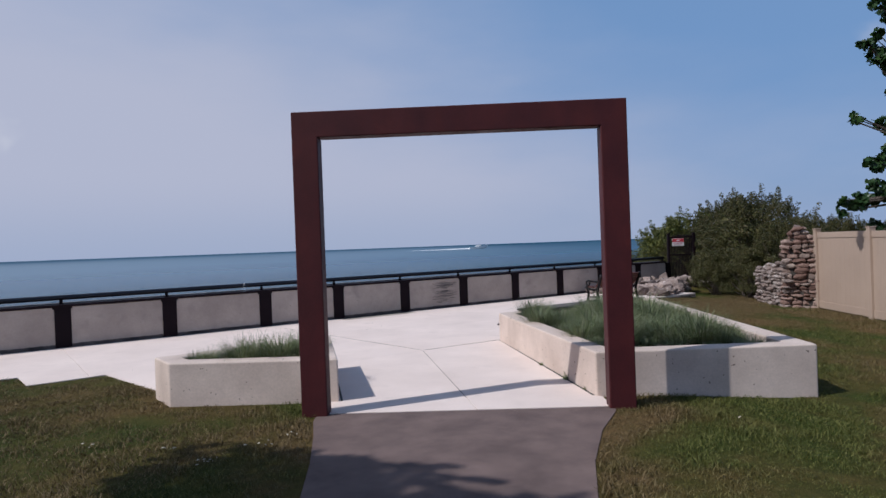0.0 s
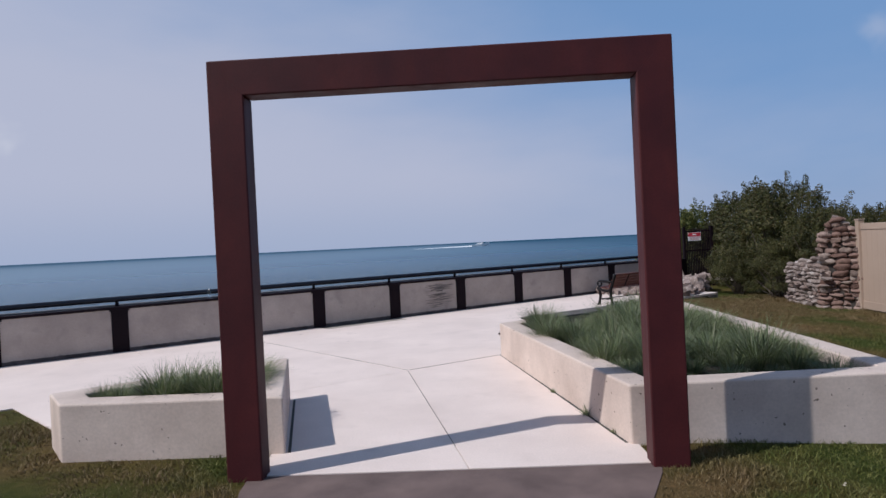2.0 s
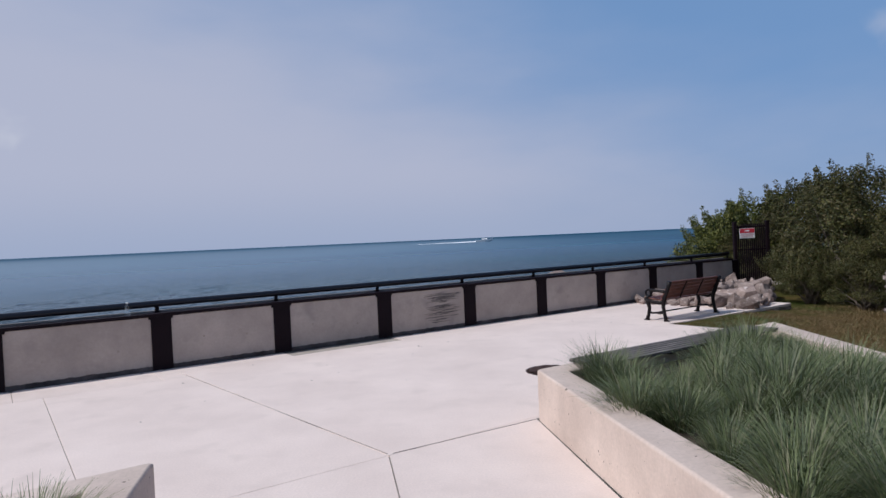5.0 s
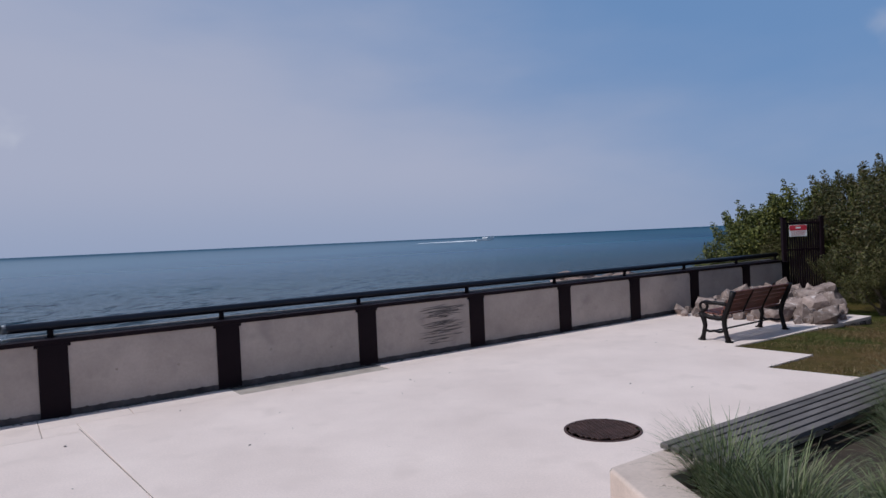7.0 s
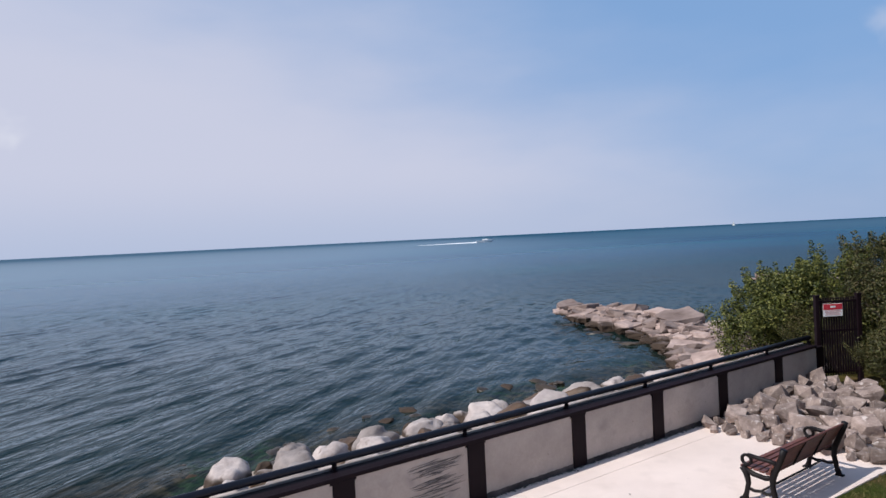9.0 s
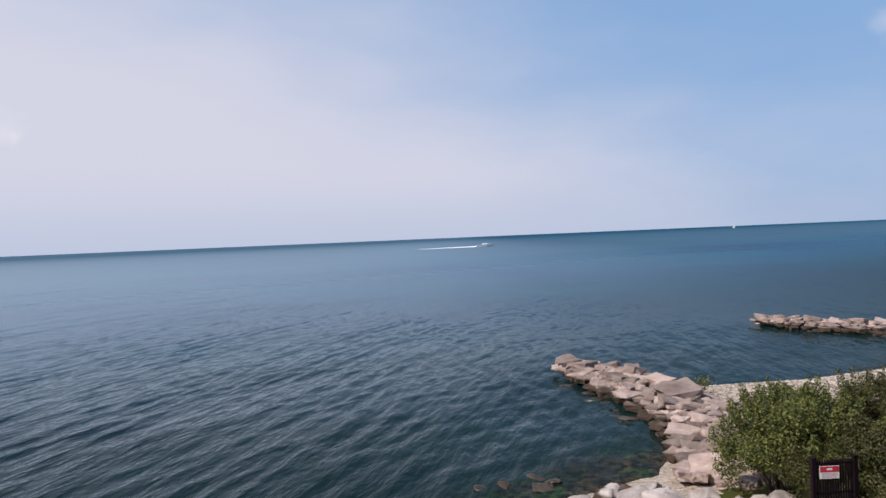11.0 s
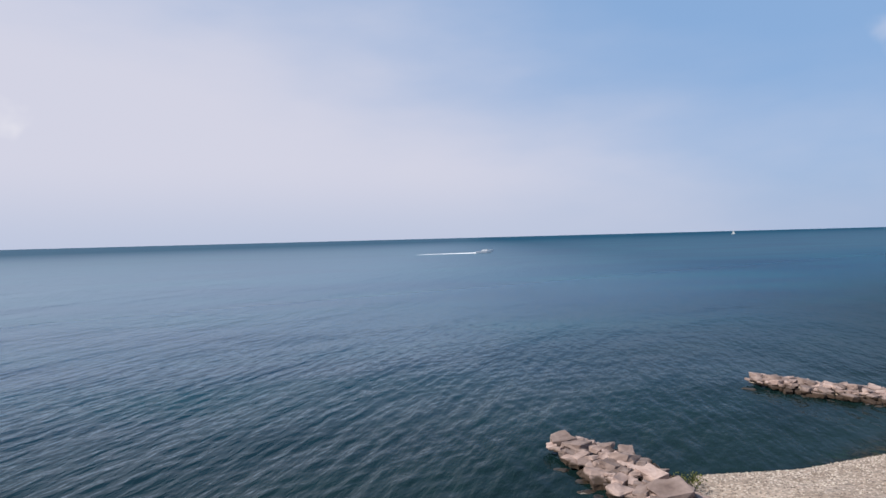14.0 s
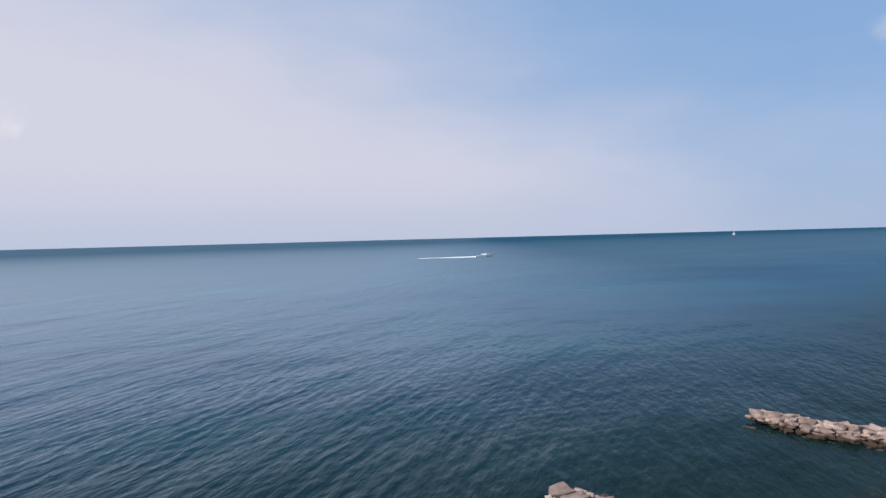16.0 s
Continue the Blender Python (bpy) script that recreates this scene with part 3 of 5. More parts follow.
def build_ground():
    xs, ys = spread(-14, 46, 0.5, 4800), spread(-9, 66, 0.5, 4800)
    gx, gy = np.meshgrid(xs, ys)
    gz = ground_height(gx, gy)
    nx, ny = len(xs), len(ys)
    verts = np.stack([gx, gy, gz], -1).reshape(-1, 3)
    i = (np.arange(ny - 1)[:, None] * nx + np.arange(nx - 1)[None, :]).ravel()
    faces = np.stack([i, i + 1, i + nx + 1, i + nx], -1)
    me = bpy.data.meshes.new("ground")
    me.from_pydata(verts.tolist(), [], faces.tolist())
    me.materials.append(TURF)
    me.materials.append(SHINGLE)
    mid = verts[faces].mean(1)
    u = (mid[:, 0] - P0[0]) * ALONG[0] + (mid[:, 1] - P0[1]) * ALONG[1]
    s = (mid[:, 0] - P0[0]) * OUT[0] + (mid[:, 1] - P0[1]) * OUT[1]
    beach = ((s > 0.1) & (u < 11.5)) | ((s > 4.5) & (u >= 11.5))
    me.polygons.foreach_set("material_index", beach.astype(int))
    me.polygons.foreach_set("use_smooth", [True] * len(faces))
    tagged(new("ground", me), "mown lawn with dry patches sloping to a shingle shore", "ground", kind="structure")


build_ground()


def build_water():
    """The lake: a wavy sheet near the shore that flattens into a plain one out to the horizon."""
    x0, x1, y0, y1, step = -48.0, 52.0, 6.0, 136.0, 0.32
    xs, ys = np.arange(x0, x1 + step / 2, step), np.arange(y0, y1 + step / 2, step)
    gx, gy = np.meshgrid(xs, ys)
    rng = np.random.default_rng(9)
    gz = np.zeros_like(gx)
    for k in range(34):
        long = 0.95 * 1.026**k
        way = radians(78 - 90 + rng.normal(0, 22))
        turn = 2 * math.pi / long
        gust = 0.65 + 0.35 * np.sin(gx * rng.uniform(0.05, 0.25) + gy * rng.uniform(0.03, 0.2) + rng.uniform(0, 6))
        phase = turn * (gx * math.cos(way) + gy * math.sin(way)) + rng.uniform(0, 6.28) + 0.8 * np.sin(gx * 0.11 + gy * 0.17 + k)
        gz += 0.0066 * min(long, 3.0) * gust * np.sin(phase)
    edge = np.minimum(np.minimum(gx - x0, x1 - gx), np.minimum(gy - y0, y1 - gy))
    gz *= 1 - 0.88 * smooth01((gx - 6) / 22) * (1 - smooth01((gy - 70) / 60))
    gz = WATER_Z + gz * smooth01(edge / 20) * (1 - 0.85 * smooth01((np.hypot(gx - 2, gy - 3) - 30) / 95))
    ny, nx = gx.shape
    verts = np.stack([gx, gy, gz], -1).reshape(-1, 3)
    i = (np.arange(ny - 1)[:, None] * nx + np.arange(nx - 1)[None, :]).ravel()
    faces = np.stack([i, i + 1, i + nx + 1, i + nx], -1).tolist()
    verts = verts.tolist()
    # eight plain fields round the wavy one
    fx, fy = [-4800.0, float(xs[0]), float(xs[-1]), 4800.0], [-300.0, float(ys[0]), float(ys[-1]), 4700.0]
    for a in range(3):
        for b in range(3):
            if a == 1 and b == 1:
                continue
            k = len(verts)
            verts += [(fx[a], fy[b], WATER_Z), (fx[a + 1], fy[b], WATER_Z), (fx[a + 1], fy[b + 1], WATER_Z), (fx[a], fy[b + 1], WATER_Z)]
            faces.append((k, k + 1, k + 2, k + 3))
    me = raw_mesh("water", verts, faces, WATER, True)
    tagged(new("water", me), "blue-green lake with small wind waves", "water", kind="structure")


build_water()

# ---- paving ----
PLAZA = [(0.20, 0.09), (3.06, 0.09), (3.03, 0.9), (5.0, 6.9), (5.7, 8.16), (4.86, 8.95), (5.70, 9.58), (5.03, 10.34), (5.90, 10.93), (7.16, 11.85), (8.25, 12.68), (7.6, 13.6),
         tuple(at_wall(8.3, -0.10)[:2]), tuple(at_wall(-26, -0.10)[:2]), tuple(at_wall(-26, -3.0)[:2]), (-4.67, 2.55), (-4.13, 1.95), (-3.42, 2.57), (-2.1, 1.4), (-1.5, 0.9), (0.12, 0.8)]


def build_paving():
    pavement = thing("pavement", pose(0, 0, 0), "pale concrete paving slabs with thin dark joints", "pavement", kind="structure")
    bm = bmesh.new()
    prism(bm, PLAZA, -0.25, -0.05)
    part("joint_bed", bm, JOINT, pavement, "dark dirt in the joints")
    gap = 0.0026

    def cell(*lines):
        out = PLAZA
        for px, py, nx, ny in lines:
            out = clip(out, px + nx * gap, py + ny * gap, nx, ny)
        return out

    def before(u):
        p = at_wall(u, 0)
        return (p.x, p.y, -ALONG[0], -ALONG[1])

    def after(u):
        p = at_wall(u, 0)
        return (p.x, p.y, ALONG[0], ALONG[1])

    def inland(s):
        p = at_wall(0, s)
        return (p.x, p.y, -OUT[0], -OUT[1])

    def seaward(s):
        p = at_wall(0, s)
        return (p.x, p.y, OUT[0], OUT[1])

    jx, jy = np.array([0.95, 3.80]) - np.array([1.62, 0.62])
    k = math.hypot(jx, jy)
    left, right = (1.62, 0.62, -jy / k, jx / k), (1.62, 0.62, jy / k, -jx / k)
    cross, strip = -5.48, -0.88
    lx, ly = np.array([-2.22, 7.33]) - np.array([0.94, 3.82])
    k2 = math.hypot(lx, ly)
    west_of, east_of = (0.94, 3.82, -ly / k2, lx / k2), (0.94, 3.82, ly / k2, -lx / k2)
    cells = [
        (inland(cross), left, after(-7.4)), (inland(cross), right),
        (seaward(cross), inland(strip), west_of, after(-5.05)), (seaward(cross), inland(strip), before(-5.05), after(-7.45)),
        (seaward(strip), before(-3.72), after(-5.35)), (seaward(strip), before(-5.35), after(-7.45)),
        (seaward(cross), east_of, inland(-0.53)), (seaward(-0.53), after(-3.72), before(-2.9)), (seaward(strip), inland(-0.53), after(-3.72), west_of), (seaward(-0.53), after(-2.9), before(-1.80)), (seaward(-0.53), after(0.14), before(2.5)), (seaward(-0.53), after(2.5)),
        (before(-7.45), after(-9.4)), (before(-9.4), after(-13)), (before(-13), after(-18)), (before(-18),),
    ]
    for lines in cells:
        outline = cell(*lines)
        if len(outline) < 3:
            continue
        bm = bmesh.new()
        prism(bm, outline, -0.12, 0.0, 0.002, 1)
        bmesh.ops.remove_doubles(bm, verts=bm.verts[:], dist=0.0005)
        part("slab", bm, CONCRETE, pavement)
    bm = bmesh.new()
    strip_out = clip(clip(clip(PLAZA, *seaward(-0.52)), *after(-1.79)), *before(0.13))
    prism(bm, strip_out, -0.12, -0.008)
    part("mortar_patch", bm, PATCH, pavement, "rough grey mortar patch beside the wall")


build_paving()


def build_seams():
    for (ax, ay), (bx, by), w, dirt in (((2.965, 0.54), (2.185, 4.70), 0.010, JOINT), ((0.285, 0.60), (-0.165, 2.42), 0.012, JOINT), ((0.95, 3.78), (1.62, 0.62), 0.0026, HAIRLINE), ((0.93, 3.85), (-2.23, 7.31), 0.0021, HAIRLINE), ((0.97, 3.86), (2.17, 4.685), 0.0021, HAIRLINE)):
        bm = bmesh.new()
        dx, dy = bx - ax, by - ay
        k = math.hypot(dx, dy)
        nx, ny = -dy / k * w, dx / k * w
        prism(bm, [(ax - nx, ay - ny), (bx - nx, by - ny), (bx + nx, by + ny), (ax + nx, ay + ny)], -0.01, 0.004)
        tagged(link_mesh("trim", bm, dirt), "thin dark joint in the concrete paving", "joint", kind="structure")


build_seams()


def build_path():
    left = [(0.13, 0.085), (0.16, -0.2), (0.27, -0.65), (0.42, -1.41), (0.52, -2.1), (0.55, -4.0), (0.5, -9), (0.4, -16)]
    right = [(3.10, 0.085), (3.05, -0.1), (2.80, -0.7), (2.58, -1.5), (2.46, -2.21), (2.45, -4.0), (2.5, -9), (2.6, -16)]
    bm = bmesh.new()
    prism(bm, right + left[::-1], -0.2, -0.006, 0.004, 1)
    tagged(link_mesh("path", bm, ASPHALT), "worn brown-grey asphalt footpath between lawns", "path", kind="structure")


build_path()


# ---- sea wall with its rail ----
def build_sea_wall():
    wall = thing("wall_seaward", wall_pose(0, -0.09), "low concrete sea wall with black frames and a pipe rail", "sea wall", kind="structure")
    thick, top = 0.33, 0.79
    bm = bmesh.new()
    box(bm, -26, 10.77, 0.035, thick - 0.03, -1.6, top, 0.01)
    part("core", bm, LEDGE, wall, "grey concrete wall core")
    posts = [-7.41 - 1.86 * k for k in range(10, 0, -1)] + [-7.41, -5.54, -3.55, -1.78, 0.065, 1.92, 3.78, 5.58, 7.40, 9.27, 10.90]
    half = 0.135
    bm = bmesh.new()
    box(bm, -26, 10.77, -0.004, 0.258, top - 0.04, top + 0.006, 0.008)
    part("top_band", bm, BLACK, wall, "black painted band below the wall top")
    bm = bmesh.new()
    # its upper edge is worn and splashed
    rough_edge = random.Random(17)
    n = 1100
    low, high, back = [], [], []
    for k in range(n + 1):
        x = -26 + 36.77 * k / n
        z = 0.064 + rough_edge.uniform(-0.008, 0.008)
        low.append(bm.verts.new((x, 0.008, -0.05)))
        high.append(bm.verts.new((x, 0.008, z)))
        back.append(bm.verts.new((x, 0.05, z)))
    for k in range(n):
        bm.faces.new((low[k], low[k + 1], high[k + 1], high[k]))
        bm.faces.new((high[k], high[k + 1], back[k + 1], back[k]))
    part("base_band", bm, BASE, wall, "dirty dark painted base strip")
    bm = bmesh.new()
    box(bm, -26, 10.77, 0.262, 0.302, top - 0.06, top + 0.032, 0.008)
    part("back_kerb", bm, KERB, wall, "grey concrete kerb along the lake edge")
    me = None
    for u in posts:
        if me is None:
            bm = bmesh.new()
            box(bm, -half, half, -0.006, 0.2, -0.02, top - 0.038, 0.006)
            for sx in (-1, 1):
                box(bm, sx * half - 0.03 if sx > 0 else -half - 0.03, half + 0.03 if sx > 0 else -half + 0.03, 0.004, 0.05, top - 0.075, top - 0.038, 0.012)
            ob = part("post", bm, BLACK, wall)
            ob.matrix_basis = pose(u, 0, 0)
            me = ob.data
        else:
            piece("post", me, wall, pose(u, 0, 0))
    rng = random.Random(5)
    for a, b in zip(posts, posts[1:]):
        bm = bmesh.new()
        box(bm, a + half - 0.01, b - half + 0.01, 0.012, 0.045, 0.06, top - 0.038, 0.0)
        part("panel", bm, PANEL, wall)
        for f in (0.30, 0.69):
            bm = bmesh.new()
            x, z = a + (b - a) * (f + rng.uniform(-0.03, 0.03)), 0.36 + rng.uniform(-0.05, 0.05)
            tube(bm, [(x, 0.0105, z), (x, 0.02, z)], 0.013 * rng.uniform(0.8, 1.3), 9)
            part("tie_mark", bm, PATCH, wall)
    bm = bmesh.new()
    tube(bm, [(-26 + 1.85 * k, 0.23, 0.918) for k in range(20)] + [(10.95, 0.23, 0.918)], 0.047, 12)
    part("rail", bm, RAILPAINT, wall, "black pipe handrail", True)
    sme = None
    for u in posts:
        if sme is None:
            bm = bmesh.new()
            tube(bm, [(0, 0.23, top - 0.01), (0, 0.23, 0.905)], 0.030, 8)
            tube(bm, [(0, 0.23, top - 0.01), (0, 0.23, top + 0.012)], 0.055, 8)
            ob = part("rail_stub", bm, BLACK, wall)
            ob.matrix_basis = pose(u, 0, 0)
            sme = ob.data
        else:
            piece("rail_stub", sme, wall, pose(u, 0, 0))
    # faded scribble of black spray on one panel: bundles of level strokes
    bm = bmesh.new()
    for k in range(64):
        z = rng.choice((0.19, 0.25, 0.31, 0.36, 0.41, 0.53, 0.58, 0.63)) + rng.gauss(0, 0.02)
        w = 0.15 + 0.55 * rng.random() ** 1.4
        x = 0.86 + rng.uniform(0.0, 0.88 - w)
        lean, thickness = rng.uniform(-0.02, 0.09), rng.uniform(0.0018, 0.0075)
        pts = [(x + w * i / 9, z + lean * w * i / 9 + 0.004 * math.sin(i * 0.9 + k)) for i in range(10)]
        depth = 0.0095 - 0.00004 * k
        lo = [bm.verts.new((px, depth, pz - thickness * math.sin(math.pi * (i + 0.4) / 9.8))) for i, (px, pz) in enumerate(pts)]
        hi = [bm.verts.new((px, depth, pz + thickness * math.sin(math.pi * (i + 0.4) / 9.8))) for i, (px, pz) in enumerate(pts)]
        for i in range(9):
            bm.faces.new((lo[i], lo[i + 1], hi[i + 1], hi[i]))
    part("scribble", bm, SCRIBBLE, wall, "faded black spray scribble")


build_sea_wall()


# ---- the steel frame ----
def build_arch():
    w, h, f, deep = 3.28, 3.0, 0.258, 0.185
    arch = thing("gateway_frame", pose(0, 0, 0), "rust-red square steel gateway frame over the path", "gateway")

    def member(outline):
        bm = bmesh.new()
        lo = [bm.verts.new((x, 0, z)) for x, z in outline]
        hi = [bm.verts.new((x, deep, z)) for x, z in outline]
        bm.faces.new(lo), bm.faces.new(hi[::-1])
        for i in range(4):
            bm.faces.new((lo[i], hi[i], hi[(i + 1) % 4], lo[(i + 1) % 4]))
        bmesh.ops.recalc_face_normals(bm, faces=bm.faces[:])
        straight = [e for e in bm.edges if sum(abs(e.verts[0].co[i] - e.verts[1].co[i]) > 1e-4 for i in (0, 1, 2)) == 1]
        bmesh.ops.bevel(bm, geom=straight, offset=0.012, segments=3, affect="EDGES", profile=0.5)
        return bm

    g = -0.0004
    part("post", member([(0, -0.06), (f, -0.06), (f, h - f - g), (0, h - g)]), RUST, arch)
    part("post", member([(w - f, -0.06), (w, -0.06), (w, h - g), (w - f, h - f - g)]), RUST, arch)
    part("lintel", member([(0, h + g), (f, h - f + g), (w - f, h - f + g), (w, h + g)]), RUST, arch)


build_arch()


# ---- planters ----
def inset(outline, d):
    n = len(outline)
    out = []
    for i in range(n):
        p, a, b = Vector(outline[i]), Vector(outline[i - 1]), Vector(outline[(i + 1) % n])
        e1, e2 = (p - a).normalized(), (b - p).normalized()
        n1, n2 = Vector((-e1.y, e1.x)), Vector((-e2.y, e2.x))
        k = d / max(0.2, 1 + n1.dot(n2))
        q = p + (n1 + n2) * k
        out.append((q.x, q.y))
    return out


def build_planter(outline, label, rim=0.25, top=0.46):
    planter = thing("planter", pose(0, 0, 0), label, "planter", "concrete planters by the path")
    bm = bmesh.new()
    inner = inset(outline, rim)
    n = len(outline)
    rings = [[bm.verts.new((x, y, z)) for x, y in ol] for ol, z in ((outline, -0.2), (outline, top), (inner, top), (inner, 0.2))]
    for a, b in zip(rings, rings[1:]):
        for i in range(n):
            bm.faces.new((a[i], a[(i + 1) % n], b[(i + 1) % n], b[i]))
    bm.faces.new(rings[0][::-1])
    bm.faces.new(rings[3])
    bmesh.ops.recalc_face_normals(bm, faces=bm.faces[:])
    edges = [e for e in bm.edges if e.verts[0].co.z > 0.4 or e.verts[1].co.z > 0.4]
    bmesh.ops.bevel(bm, geom=edges, offset=0.018, segments=3, affect="EDGES", profile=0.5)
    part("body", bm, CAST, planter)
    bm = bmesh.new()
    prism(bm, inset(outline, rim + 0.004), 0.21, top - 0.12)
    part("soil", bm, SOIL, planter, "dark bare soil")
    return inner


LEFT_BED = [(-1.60, 0.60), (0.26, 0.58), (-0.22, 2.46), (-1.98, 1.06)]
RIGHT_BED = [(2.99, 0.50), (5.32, 0.59), (5.34, 7.02), (2.19, 4.64)]
left_inner = build_planter(LEFT_BED, "low four-sided cast concrete planter with a few grass tufts")
right_inner = build_planter(RIGHT_BED, "large low cast concrete planter full of ornamental grass")


def inside(p, outline):
    return all((bx - ax) * (p[1] - ay) - (by - ay) * (p[0] - ax) > 0 for (ax, ay), (bx, by) in zip(outline, outline[1:] + outline[:1]))


def blades(rng, n, root_radius, length, width, lean, segs=4, droop=0.5):
    """Arching blades from one root, as vertices and faces."""
    verts, faces = [], []
    for _ in range(n):
        a, r = rng.uniform(0, 2 * math.pi), root_radius * math.sqrt(rng.random())
        x, y = r * math.cos(a), r * math.sin(a)
        a2 = a + rng.uniform(-0.7, 0.7)
        tilt = lean * rng.random() ** 0.7 + 0.04
        long, wide = length * rng.uniform(0.55, 1.1), width * rng.uniform(0.7, 1.3)
        px, py, pz = x, y, -0.03
        side = (-math.sin(a2), math.cos(a2))
        base = len(verts)
        bend = droop * rng.uniform(0.4, 1.3)
        for k in range(segs + 1):
            w = wide * (1 - (k / segs) ** 1.6) + 0.0006
            verts.append((px - side[0] * w, py - side[1] * w, pz))
            verts.append((px + side[0] * w, py + side[1] * w, pz))
            ang = tilt + bend * (k / segs) ** 1.5
            step = long / segs
            px += step * math.sin(ang) * math.cos(a2)
            py += step * math.sin(ang) * math.sin(a2)
            pz += step * math.cos(ang)
        for k in range(segs):
            b = base + 2 * k
            faces.append((b, b + 1, b + 3, b + 2))
    return verts, faces


def build_tufts():
    rng = random.Random(11)
    kinds = [raw_mesh("ornamental_grass", *blades(rng, 620, 0.14, length, 0.0034, 0.72, 5, 1.1), TUFT) for length in (0.42, 0.49, 0.55, 0.35, 0.40)]
    spots = []
    for _ in range(4000):
        x, y = rng.uniform(2.5, 5.3), rng.uniform(0.6, 6.9)
        if inside((x, y), inset(right_inner, 0.05)) and all((x - a) ** 2 + (y - b) ** 2 > 0.29**2 for a, b in spots) and x < 4.90:
            spots.append((x, y))
    spots = [(x, y) for x, y in spots if (x - 2.50) * -0.5906 + (y - 4.885) * 0.8070 < (-0.55 if x < 3.0 else -0.88 if x < 3.7 else -0.50)]
    wide = [(x, y, rng.uniform(0.55, 1.05) * (0.75 if x > 4.5 or y < 1.15 else 1.0) * (1.12 if x > 3.7 and y > 3.0 else 0.95)) for x, y in spots] + [(2.74, 4.54, 0.82), (2.88, 4.36, 0.66)]
    narrow = [(-1.32, 1.0, 0.62), (-0.95, 1.06, 0.92), (-0.80, 1.22, 0.85), (-0.50, 1.06, 0.78), (-0.40, 1.25, 0.85), (-0.16, 1.0, 0.72), (-0.30, 1.55, 0.85), (-0.28, 1.3, 0.8), (-1.48, 1.02, 0.42), (-0.62, 1.02, 0.42)]
    for k, (x, y, size) in enumerate(wide + narrow):
        ob = new("ornamental_grass", kinds[k % 5])
        ob.matrix_basis = pose(x, y, 0.34, rng.uniform(-6, 6), rng.uniform(-6, 6), rng.uniform(0, 360)) @ Matrix.Scale(size, 4)
        few = k >= len(wide)
        tagged(ob, "small sparse tuft of blue-green grass in a planter" if few else "arching tuft of blue-green ornamental grass in a planter", "grass tuft", "grass tufts in the planters")


build_tufts()


def build_slat_bench():
    start, length = Vector((2.50, 4.885)), 2.85
    deck = thing("slatted_seat", pose(start.x, start.y, 0.462, 0, 0, 36.2), "weathered grey wooden slatted seat on the planter rim", "bench")
    for k in range(6):
        bm = bmesh.new()
        y = -0.02 - k * 0.068
        box(bm, 0.0, length, y - 0.050, y, 0.012, 0.040, 0.004)
        part("slat", bm, GREYWOOD, deck)
    for x in (0.05, 0.95, 1.9, 2.75):
        bm = bmesh.new()
        box(bm, x, x + 0.06, -0.42, -0.02, 0.0, 0.012, 0.002)
        part("bearer", bm, IRON, deck)


build_slat_bench()


